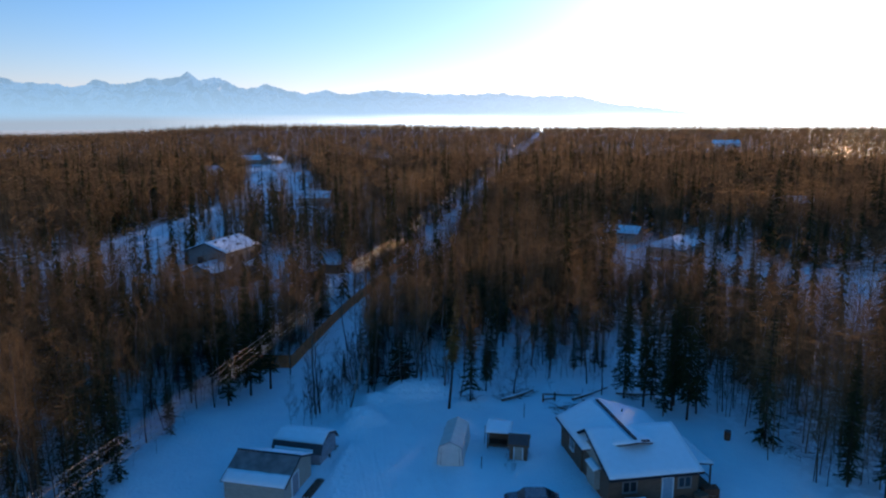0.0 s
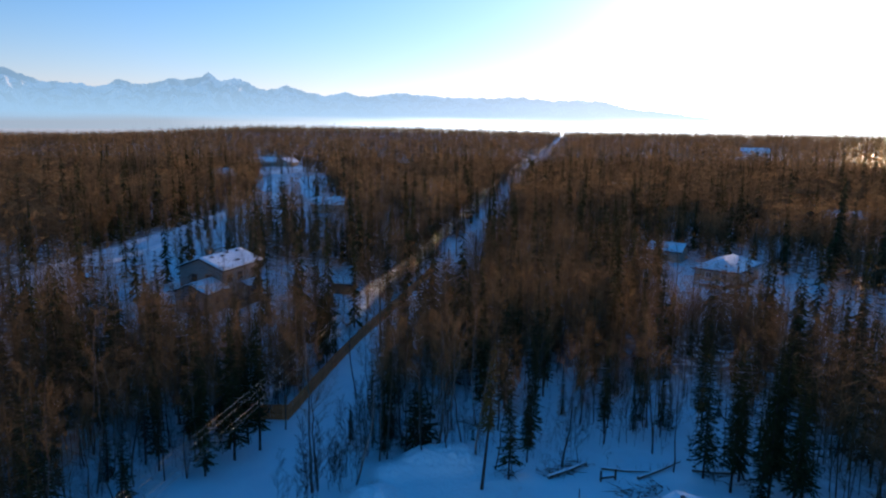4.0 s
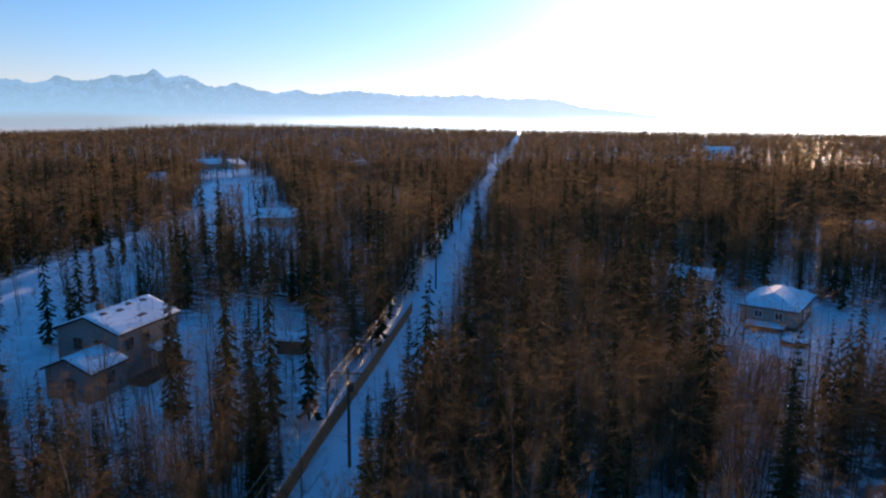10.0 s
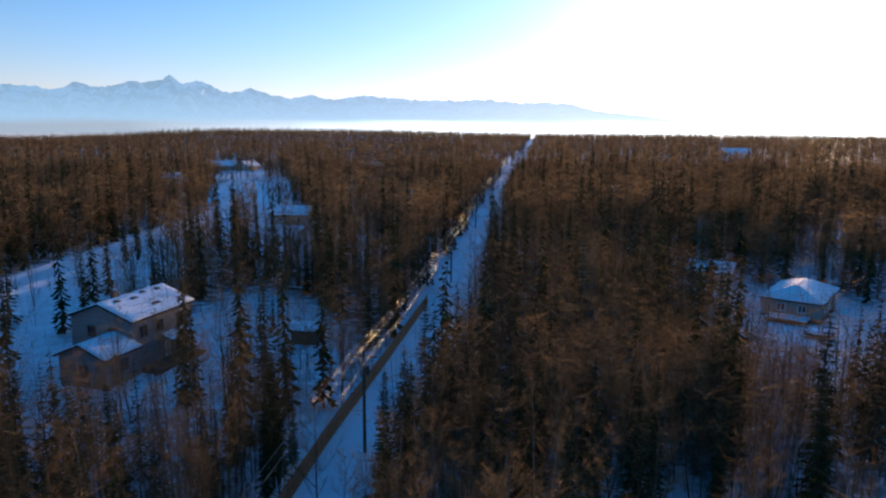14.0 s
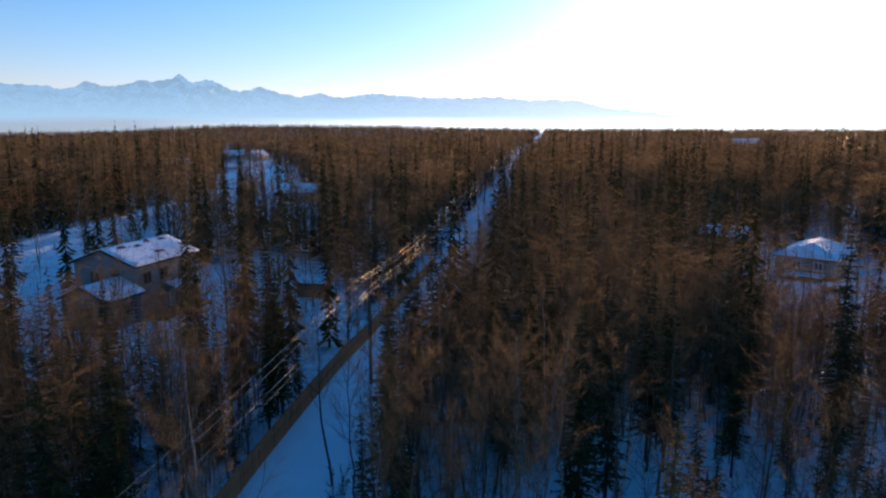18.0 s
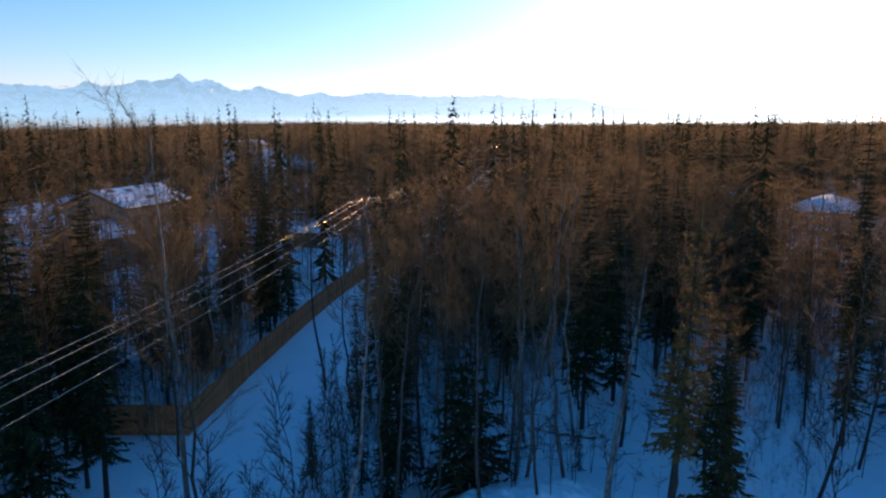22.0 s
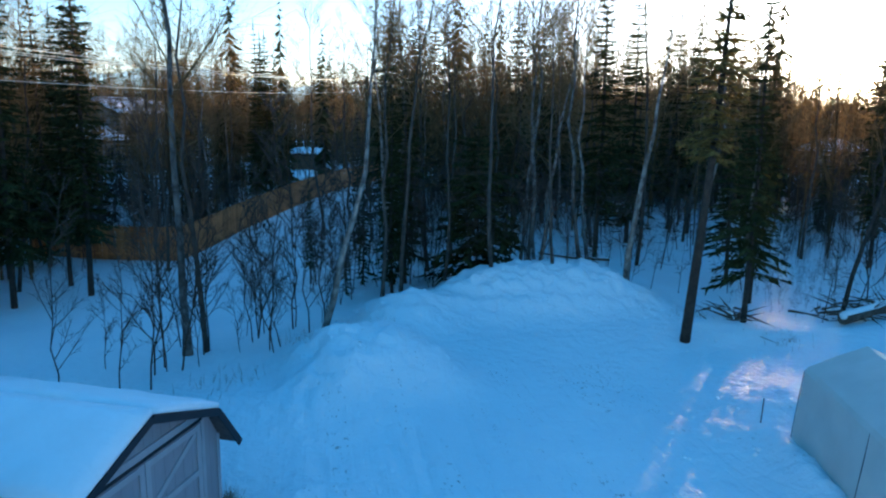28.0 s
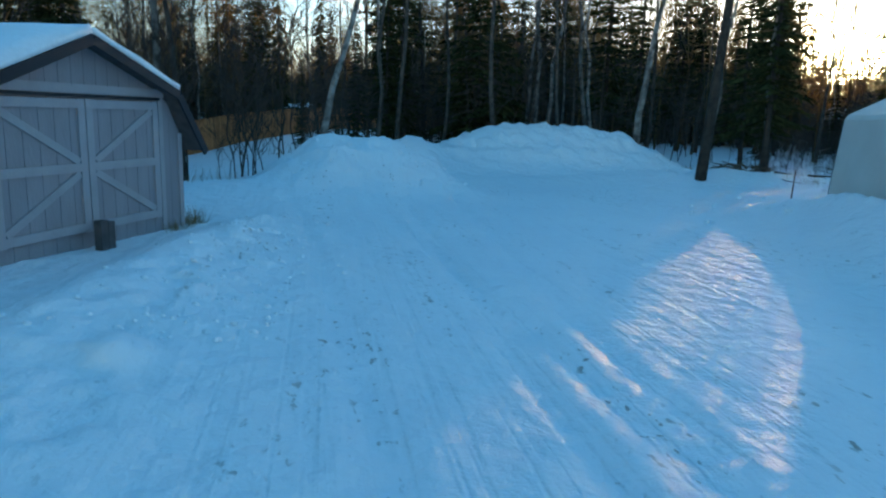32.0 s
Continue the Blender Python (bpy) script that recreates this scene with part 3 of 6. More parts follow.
def fog_bank():
    az = np.radians(np.arange(-48, 70.01, 0.5))
    vs = []
    for z, r in ((-75, 3700), (0, 3710), (30, 3720), (52, 3730), (70, 3740), (84, 3750)):
        for a in az:
            vs.append((math.sin(a) * r, math.cos(a) * r - 10, z))
    n = len(az)
    ii, jj = np.meshgrid(np.arange(n - 1), np.arange(5))
    k = (jj * n + ii).ravel()
    # the fog shell emits; its brightening towards the sun is painted in these stops
    m, nt, em, r = painted_haze_material("glowing_valley_fog", ((0.0, (0.25, 0.25, 0.24)), (0.35, (0.31, 0.305, 0.285)), (0.55, (0.60, 0.56, 0.50)), (0.75, (1.4, 1.3, 1.1)), (1.0, (1.6, 1.45, 1.15))), 0.9)
    N, L = nt.nodes.new, nt.links.new
    tc = N("ShaderNodeTexCoord")
    mp = N("ShaderNodeMapping")
    mp.inputs["Scale"].default_value = (0.0012, 0.0012, 0.02)
    L(tc.outputs["Object"], mp.inputs["Vector"])
    nz = N("ShaderNodeTexNoise")
    nz.inputs["Scale"].default_value = 1.0
    L(mp.outputs["Vector"], nz.inputs["Vector"])
    sp = N("ShaderNodeSeparateXYZ")
    L(tc.outputs["Object"], sp.inputs[0])
    ma = N("ShaderNodeMath")
    ma.operation = 'MULTIPLY_ADD'
    ma.inputs[1].default_value = 45
    L(nz.outputs["Fac"], ma.inputs[0]), L(sp.outputs["Z"], ma.inputs[2])
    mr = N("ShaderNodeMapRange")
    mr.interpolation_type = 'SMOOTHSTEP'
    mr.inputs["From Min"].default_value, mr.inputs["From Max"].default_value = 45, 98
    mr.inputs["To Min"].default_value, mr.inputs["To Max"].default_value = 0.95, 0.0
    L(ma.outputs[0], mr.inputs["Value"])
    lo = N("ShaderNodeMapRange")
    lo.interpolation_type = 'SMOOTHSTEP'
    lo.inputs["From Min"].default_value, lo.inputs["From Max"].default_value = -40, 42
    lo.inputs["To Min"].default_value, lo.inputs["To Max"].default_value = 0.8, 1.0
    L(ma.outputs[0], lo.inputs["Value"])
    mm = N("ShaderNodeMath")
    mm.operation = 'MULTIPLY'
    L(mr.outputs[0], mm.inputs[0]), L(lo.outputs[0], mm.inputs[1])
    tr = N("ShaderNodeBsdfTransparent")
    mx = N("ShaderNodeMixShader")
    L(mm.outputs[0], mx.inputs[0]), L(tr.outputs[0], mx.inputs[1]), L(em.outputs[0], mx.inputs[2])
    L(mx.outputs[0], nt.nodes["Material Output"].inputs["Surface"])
    me = big_mesh("glowing_valley_fog", np.array(vs), np.stack([k, k + 1, k + n + 1, k + n], 1), m, True)
    return tagged(new("fog_backdrop", me), "low bank of pale fog over the valley, its light painted on", "fog", kind="structure")


fog_bank()

# ---- trees ----
R = random.Random(7)


def jitter(v, a):
    return v + Vector((R.uniform(-a, a), R.uniform(-a, a), R.uniform(-a, a)))


def birch_meshes(h, fine=1.0, lean=0.0, low=0.35, spread=0.24, r0=None, way=None, limbs=None):
    """Trunk and crown of a bare birch: bent stem, rising limbs, side branches, twigs."""
    trunk, crown = Mesh(), Mesh()
    r0 = r0 or h * 0.0062
    n = 9
    bend = Vector((R.uniform(-1, 1), R.uniform(-1, 1), 0)) * h * 0.05
    pts = [Vector((0, 0, -0.25))]
    for i in range(1, n + 1):
        t = i / n
        pts.append(Vector((lean * h * t, 0, h * t)) + bend * math.sin(t * 3.0) + Vector((R.uniform(-1, 1), R.uniform(-1, 1), 0)) * h * 0.010)
    if way:
        at = [w[2] for w in way]
        pts = [Vector([float(np.interp(h * i / n, at, [w[c] for w in way])) for c in range(3)]) + Vector((R.uniform(-1, 1), R.uniform(-1, 1), 0)) * h * 0.008 for i in range(n + 1)]
        pts[0].z = -0.25
    trunk.tube(pts, [max(r0 * (1.15 - 1.05 * i / n), 0.012) for i in range(n + 1)], 7)

    def stem(t):
        k = min(int(t * n), n - 1)
        return pts[k].lerp(pts[k + 1], t * n - k)
    limbs = limbs or int((17 if fine > 0.6 else 12) + R.randint(0, 5))
    for i in range(limbs):
        t = low + (0.97 - low) * (i + R.random()) / limbs
        a = R.uniform(0, 6.283)
        length = h * spread * (1.25 - 0.85 * t) * R.uniform(0.7, 1.25)
        up = R.uniform(0.75, 1.5)
        d = Vector((math.cos(a), math.sin(a), up)).normalized()
        b0 = stem(t)
        b1 = b0 + d * length * 0.5
        b2 = b1 + (d + Vector((0, 0, 0.25))).normalized() * length * 0.5
        r = max(r0 * 0.38 * (1.2 - t), 0.014)
        if fine > 0.6:
            crown.tube([b0, jitter(b1, length * 0.05), b2], [r, r * 0.6, 0.007], 4, False)
        else:
            crown.spike(b0, b2, r * 1.2)
        subs = int(7 * fine + 1.5)
        for s in range(subs):
            q = R.uniform(0.25, 1.0)
            p = (b0.lerp(b1, q * 2) if q < 0.5 else b1.lerp(b2, q * 2 - 1))
            dd = (d + Vector((R.uniform(-0.9, 0.9), R.uniform(-0.9, 0.9), R.uniform(-0.2, 0.7)))).normalized()
            sl = length * R.uniform(0.25, 0.5)
            e = p + dd * sl
            crown.spike(p, e, 0.008 if fine > 0.6 else 0.015)
            for w in range(int(12 * fine + 0.5)):
                u = p.lerp(e, R.uniform(0.2, 1.0))
                td = (dd + Vector((R.uniform(-1, 1), R.uniform(-1, 1), R.uniform(-0.5, 0.6)))).normalized()
                crown.sliver(u, u + td * sl * R.uniform(0.35, 0.7), 0.004 if fine > 0.6 else 0.009)
    return trunk, crown


def spruce_meshes(h, fine=1.0, width=0.17, low=0.08, sparse=0.0, stout=1.0):
    """Trunk and crown of a spruce: whorls of drooping boughs with ragged sprays."""
    trunk, crown = Mesh(), Mesh()
    r0 = h * 0.0095 * stout
    trunk.tube([(0, 0, -0.25), (0.01 * h, 0, h * 0.45), (0, 0.005 * h, h)], [r0, r0 * 0.6, 0.012], 6)
    levels = int(h * (4.6 if fine > 0.6 else 2.2) * (1 - 0.35 * sparse))
    for i in range(levels):
        t = low + (0.985 - low) * i / levels
        z = h * t + R.uniform(-0.1, 0.1)
        reach = h * width * (1 - t) ** 0.72 * R.uniform(0.7, 1.1) + 0.12
        boughs = max(4, int((7 if fine > 0.6 else 5) * (1 - 0.4 * sparse)))
        a0 = R.uniform(0, 6.28)
        for k in range(boughs):
            if R.random() < 0.12 + 0.25 * sparse:
                continue
            a = a0 + 6.283 * k / boughs + R.uniform(-0.35, 0.35)
            ln = reach * R.uniform(0.6, 1.15)
            droop = (0.62 - 0.8 * t + R.uniform(-0.15, 0.15)) * ln
            o = Vector((math.cos(a), math.sin(a), 0))
            s = Vector((-math.sin(a), math.cos(a), 0))
            base = Vector((0, 0, z))
            mid = base + o * ln * 0.55 + Vector((0, 0, -droop * 0.4))
            tip = base + o * ln + Vector((0, 0, -droop * 0.75 + 0.06 * ln))
            if fine > 0.6:
                # bough: a thin stem with drooping feathery sprays on both sides
                crown.spike(base, tip, 0.012 * ln + 0.012)
                for w in range(15):
                    q = 0.12 + 0.88 * (w + R.random()) / 15
                    side = 1 if w % 2 else -1
                    p = base.lerp(mid, q * 2) if q < 0.5 else mid.lerp(tip, q * 2 - 1)
                    e = p + (o * R.uniform(0.25, 0.9) + s * side * R.uniform(0.35, 1.0) + Vector((0, 0, R.uniform(-0.75, -0.05)))) * ln * R.uniform(0.22, 0.42) * (1.25 - 0.6 * q)
                    crown.sliver(p, e, 0.042 * ln + 0.013)
                continue
            crown.spike(base, tip, 0.02 * ln + 0.015)
            for w in range(8):
                q = 0.15 + 0.85 * (w + R.random()) / 8
                p = base.lerp(mid, q * 2) if q < 0.5 else mid.lerp(tip, q * 2 - 1)
                e = p + (o * R.uniform(0.2, 0.8) + s * (1 if w % 2 else -1) * R.uniform(0.35, 1.0) + Vector((0, 0, R.uniform(-0.8, 0.0)))) * ln * R.uniform(0.28, 0.5)
                crown.sliver(p, e, 0.075 * ln + 0.02)
    crown.spike((0, 0, h * 0.96), (0, 0, h * 1.03), 0.05)
    return trunk, crown


PROTO = {}


def tree(kind, x, y, scale=1.0, turn=0.0, tilt=(0, 0), group=""):
    """Places a tree of one of the built kinds on the ground."""
    m = Matrix.Translation((x, y, gz(x, y))) @ Euler((radians(tilt[0]), radians(tilt[1]), turn)).to_matrix().to_4x4() @ Matrix.Diagonal((scale, scale, scale, 1))
    made = PROTO[kind]
    if made["used"]:
        ob = copy_thing(made["ob"], m)
    else:
        ob = made["ob"]
        ob.matrix_basis = m
        made["used"] = True
        made["fix"] = scale
    if group:
        ob["group"] = group
    return ob


def proto(kind, name, meshes, mats, label, category, group):
    t = thing(name, Matrix.Identity(4), label, category, group)
    part("trunk", meshes[0], mats[0], t, smooth=True)
    part("crown", meshes[1], mats[1], t)
    PROTO[kind] = {"ob": t, "used": False}


def lay(kind, x, y, scale, turn, tilt=(0, 0)):
    """Like tree(), but the first of a kind keeps scale one, so that the copies' scales hold."""
    if not PROTO[kind]["used"]:
        scale = 1.0
    return tree(kind, x, y, scale, turn, tilt)


BIRCH_LABELS = ("bare birch with pale trunk and fine brown twigs", "leafless birch with a slender grey trunk", "tall bare birch with upswept brown branches")
for i in range(6):
    proto("birch%d" % i, "birch", birch_meshes(R.uniform(11.5, 14.2), 1.0, R.uniform(-0.02, 0.03), R.uniform(0.3, 0.5)), (M_BARK if i in (1, 3) else M_BARK2, M_TWIG), BIRCH_LABELS[i % 3], "tree", "bare birches in the woods")
for i in range(4):
    proto("thin%d" % i, "birch", birch_meshes(R.uniform(11.5, 14.6), 0.45, R.uniform(-0.02, 0.02), 0.3, 0.22), (M_BARK2, M_TWIG), "bare birch with reddish brown twigs in the woods", "tree", "bare birches in the woods")
for i in range(2):
    proto("sapling%d" % i, "sapling", birch_meshes(R.uniform(4.6, 6.2), 0.7, R.uniform(-0.03, 0.06), 0.12, 0.19, 0.02), (M_BRUSH, M_BRUSH), "young bare birch sapling rising from the snow", "sapling", "saplings along the yard's edge")
for i in range(4):
    proto("spruce%d" % i, "spruce", spruce_meshes(R.uniform(10.5, 15), 1.0, R.uniform(0.10, 0.145), R.uniform(0.08, 0.24), 0.1 + 0.12 * i), (M_SPBARK, M_SPRUCE), "dark green spruce with drooping ragged boughs", "tree", "spruces in the woods")
for i in range(3):
    proto("dim%d" % i, "spruce", spruce_meshes(R.uniform(11, 16.5), 0.5, R.uniform(0.085, 0.12), 0.05), (M_SPBARK, M_SPRUCE), "dark narrow spruce standing in the woods", "tree", "spruces in the woods")

# ---- the near trees ----
HERO = [(-5.05, 16.9), (-4.5, 17.1), (-1.25, 17.6), (0.2, 18.0), (1.0, 21.7), (1.75, 21.9), (9.4, 15.1), (12.0, 16.2), (-10.4, 26.5), (9.75, 20.15), (10.6, 20.4), (6.7, 22.4), (4.9, 23.3), (3.9, 23.6), (17.6, 18.6)]
taken = list(HERO)


def scatter(n, x0, x1, y0, y1, gap, seed, keep=None):
    r = random.Random(seed)
    out = []
    tries = 0
    while len(out) < n and tries < n * 40:
        tries += 1
        x, y = r.uniform(x0, x1), r.uniform(y0, y1)
        if keep and not keep(x, y):
            continue
        if r.random() < float(open_ground(x, y)):
            continue
        if any((x - a) ** 2 + (y - b) ** 2 < gap * gap for a, b in taken):
            continue
        taken.append((x, y))
        out.append((x, y))
    return out


# trees that can be told apart round the yard
proto("tall_birch", "birch", birch_meshes(16.0, 1.0, 0.0, 0.42, 0.27, 0.105, [(0, 0, 0), (0.05, 0, 5), (-0.1, 0, 11), (-0.35, 0, 16)], 15), (M_BARK, M_TWIG), "tall bare birch catching sun on its upper limbs", "tree", "bare birches in the woods")
lay("tall_birch", -5.05, 16.9, 1, 0)
proto("leaning_birch", "birch", birch_meshes(11.3, 0.8, 0.0, 0.5, 0.10, 0.10, [(0, 0, 0), (0.55, 0.1, 1.8), (1.35, 0.4, 4.5), (1.65, 0.6, 7.5), (1.9, 0.7, 11.3)], 9), (M_BARK, M_TWIG), "leaning birch with a bent white trunk and snapped top", "tree", "bare birches in the woods")
lay("leaning_birch", -1.25, 17.6, 1, 0)
proto("snapped_birch", "birch", birch_meshes(9.6, 0.8, 0.0, 0.45, 0.09, 0.115, [(0, 0, 0), (0.2, 0, 2), (0.75, 0, 5), (1.25, 0.1, 9.6)], 8), (M_BARK, M_TWIG), "leaning birch with a peeling trunk and snapped top", "tree", "bare birches in the woods")
lay("snapped_birch", 9.75, 20.15, 1, 0)
lay("birch0", -4.5, 17.1, 1, 1.0, (0, 1))
lay("birch1", 6.7, 22.4, 1, 2.0)
lay("birch3", 7.3, 22.6, 0.7, 0.2, (0, 9))
lay("birch4", 1.0, 21.7, 0.9, 1.4, (2, 2))
lay("birch5", 17.6, 18.6, 1, 5.0, (0, 4))
lay("birch2", 1.75, 21.9, 0.8, 0.4, (2, 7))
lay("birch1", 12.4, 16.9, 0.75, 0.7, (0, -3))
lay("birch5", 27.3, 16.2, 0.85, 0.7)
lay("birch0", 32.4, 16.7, 0.8, 0.7)
proto("low_spruce", "spruce", spruce_meshes(6.2, 1.0, 0.42, 0.06, 0.25), (M_SPBARK, M_SPRUCE), "small open spruce with wide boughs behind the snow pile", "tree", "spruces in the woods")
lay("low_spruce", 4.9, 23.3, 1, 0.9)
proto("short_spruce", "spruce", spruce_meshes(10.2, 1.0, 0.125, 0.15, 0.55), (M_SPBARK, M_SPRUCE), "dark spruce with sparse drooping boughs beside the yard", "tree", "spruces in the woods")
lay("short_spruce", 12.0, 16.2, 1, 0.5)
lay("spruce2", -15.8, 25.5, 1, 0.9)
lay("spruce0", -10.4, 26.5, 1, 0.2)
lay("spruce3", -12.5, 24.5, 1, 0.2)
lay("spruce1", -14.6, 21.4, 0.9, 1.1)
for x, y, k, sc in ((-11.8, 28.5, 0, 0.8), (-17.5, 29.0, 1, 1.0), (-13.8, 32.0, 3, 0.85), (-18.8, 22.5, 0, 0.75), (1.5, 22.9, 1, 0.62), (2.2, 24.5, 3, 0.6), (14.6, 19.8, 2, 0.62), (-1.6, 25.6, 0, 0.3), (31.5, 9.5, 1, 0.85), (33.5, 8.2, 2, 0.95), (35.2, 9.4, 3, 0.8), (30.5, 12.2, 0, 0.95), (32.2, 13.8, 1, 1.0), (34.0, 12.0, 2, 1.0), (35.8, 13.4, 3, 0.95), (29.4, 14.8, 3, 0.85), (33.0, 10.6, 0, 0.9), (40.2, -6.8, 1, 0.95), (42.8, -3.6, 0, 0.85), (41.6, -9.4, 2, 0.8)):
    lay("spruce%d" % k, x, y, sc, R.uniform(0, 6.28))
    taken.append((x, y))
proto("yard_spruce", "spruce", spruce_meshes(13.0, 1.0, 0.11, 0.42, 0.5, 1.35), (M_SPBARK, M_OLIVE), "tall thin spruce beside the yard, boughs tinted as if sunlit", "tree", "spruces in the woods")
lay("yard_spruce", 9.4, 15.1, 1, 0.5, (1, 4.4))

# tall trees of the wood's edge that stand out against the sky
for kind, x, y, h in (("birch2", 5.1, 30.0, 14.5), ("birch1", 8.8, 28.0, 13.8), ("birch3", 11.3, 27.6, 13.9), ("spruce2", 12.2, 29.0, 14.1), ("birch0", 12.9, 31.2, 13.9),
                      ("spruce1", 15.2, 32.0, 13.7), ("spruce2", 20.0, 36.5, 13.4), ("spruce0", 20.5, 35.0, 13.9), ("birch4", 21.5, 38.0, 13.6), ("spruce1", 10.3, 37.0, 13.7),
                      ("spruce3", 2.5, 33.0, 13.6), ("birch5", -0.9, 37.0, 14.2), ("spruce0", 5.0, 40.0, 13.4), ("birch0", 15.7, 39.0, 14.0), ("spruce2", 14.2, 40.5, 14.0), ("birch2", -8.3, 31.0, 13.4), ("birch4", -9.9, 36.5, 13.8), ("birch1", -7.2, 38.0, 13.5)):
    own = max(v.co.z for v in PROTO[kind]["ob"].children[0].data.vertices)
    lay(kind, x, y, h / own, 7.1 * x + 3.3 * y, (0, 0) if kind[0] == "s" else (1.5, 2))
    taken.append((x, y))

BIRCHES = ["birch%d" % i for i in range(6)]
near_wood = lambda x, y: y > 12 or x < -14 or x > 37
for x, y in scatter(100, -26, 34, 12, 50, 1.6, 21, near_wood):
    lay(R.choice(BIRCHES), x, y, R.uniform(0.72, 1.12), R.uniform(0, 6.28), (R.gauss(0, 4), R.gauss(0, 4)))
for x, y in scatter(56, -30, 36, 12, 52, 1.9, 22, near_wood):
    lay("spruce%d" % R.randrange(4), x, y, R.uniform(0.45, 1.05), R.uniform(0, 6.28), (R.uniform(-1.5, 1.5), R.uniform(-1.5, 1.5)))
wide = lambda x, y: y > 8 + 0.05 * abs(x) or x < -16 or x > 38
for x, y in scatter(95, -62, 95, -14, 122, 2.4, 23, wide):
    lay("thin%d" % R.randrange(4), x, y, R.uniform(0.75, 1.15), R.uniform(0, 6.28), (R.uniform(-4, 4), R.uniform(-4, 4)))
for x, y in scatter(110, -62, 95, -14, 125, 2.4, 24, lambda x, y: wide(x, y) and not (46 < x < 84 and 44 < y < 88)):
    lay("dim%d" % R.randrange(3), x, y, R.uniform(0.5, 1.1), R.uniform(0, 6.28))
# the thick wood along the west side of the plot and the dark clump beyond the house
beside = lambda x, y: x < -19.5 + 0.45 * max(0.0, y - 4) and x > -52
for x, y in scatter(70, -50, -8, -9, 34, 1.7, 26, beside):
    lay(R.choice(BIRCHES), x, y, R.uniform(0.8, 1.15), R.uniform(0, 6.28), (R.gauss(0, 4), R.gauss(0, 4)))
for x, y in scatter(42, -50, -8, -9, 34, 1.7, 27, beside):
    lay("dim%d" % R.randrange(3), x, y, R.uniform(0.5, 0.95), R.uniform(0, 6.28))
for x, y in scatter(26, 36, 56, 16, 36, 1.6, 28, wide):
    lay("dim%d" % R.randrange(3), x, y, R.uniform(0.5, 0.95), R.uniform(0, 6.28))
for x, y in scatter(18, 36, 60, 14, 38, 1.6, 29, wide):
    lay(R.choice(BIRCHES), x, y, R.uniform(0.75, 1.0), R.uniform(0, 6.28), (R.gauss(0, 4), R.gauss(0, 4)))
lay("dim1", 49.5, 0.5, 0.8, 0.3)
# young spruces under the birches
for x, y in scatter(56, -8, 38, 21, 58, 1.3, 33):
    lay("dim%d" % R.randrange(3), x, y, R.uniform(0.2, 0.48), R.uniform(0, 6.28))
# dark spruces behind the fence's corner, and the thicket east of the house
for x, y in scatter(34, -30, -8, 35, 56, 1.5, 31):
    lay("dim%d" % R.randrange(3), x, y, R.uniform(0.45, 0.85), R.uniform(0, 6.28))
for x, y in scatter(16, 46, 66, 8, 36, 1.5, 32, wide):
    lay(R.choice(BIRCHES), x, y, R.uniform(0.7, 1.0), R.uniform(0, 6.28), (R.gauss(0, 4), R.gauss(0, 4)))
for i in range(48):
    t = 0.1 + 0.9 * R.random()
    x, y = -7.2 + 5.8 * t + R.uniform(-1.2, 1.0), 13.6 + 5.2 * t + R.uniform(-0.9, 1.6)
    how = ("sapling%d" % R.randrange(2), x, y, R.uniform(0.45, 1.25), R.uniform(0, 6.28), (R.uniform(-7, 7), R.uniform(-7, 7)))
    if i % 5 < 3:
        lay(*how)
for x, y in scatter(40, -14, 30, 17, 34, 0.8, 25, near_wood):
    lay("sapling%d" % R.randrange(2), x, y, R.uniform(0.5, 1.3), R.uniform(0, 6.28), (R.uniform(-7, 7), R.uniform(-7, 7)))


def strew(protos, pos, scales, turns, material, name, label):
    """Many plain trees in one mesh: each prototype's corners turned, scaled and moved."""
    V, F = [], []
    k = 0
    which = np.random.RandomState(len(pos)).randint(0, len(protos), len(pos))
    zs = height(pos[:, 0], pos[:, 1])
    for p, (pv, pf) in enumerate(protos):
        sel = which == p
        n = int(sel.sum())
        if not n:
            continue
        c, s = np.cos(turns[sel]), np.sin(turns[sel])
        sc = scales[sel]
        X = (pv[None, :, 0] * c[:, None] - pv[None, :, 1] * s[:, None]) * sc[:, None] + pos[sel, 0][:, None]
        Y = (pv[None, :, 0] * s[:, None] + pv[None, :, 1] * c[:, None]) * sc[:, None] + pos[sel, 1][:, None]
        Z = pv[None, :, 2] * sc[:, None] + zs[sel][:, None]
        V.append(np.stack([X, Y, Z], 2).reshape(-1, 3))
        F.append((pf[None] + (np.arange(n) * len(pv))[:, None, None]).reshape(-1, 3) + k)
        k += n * len(pv)
    me = big_mesh(name, np.concatenate(V), np.concatenate(F), material)
    return tagged(new(name, me), label, "forest", kind="stuff")


def tri_arrays(mb):
    f = []
    for q in mb.f:
        for i in range(1, len(q) - 1):
            f.append((q[0], q[i], q[i + 1]))
    return np.array(mb.v, float), np.array(f, int)


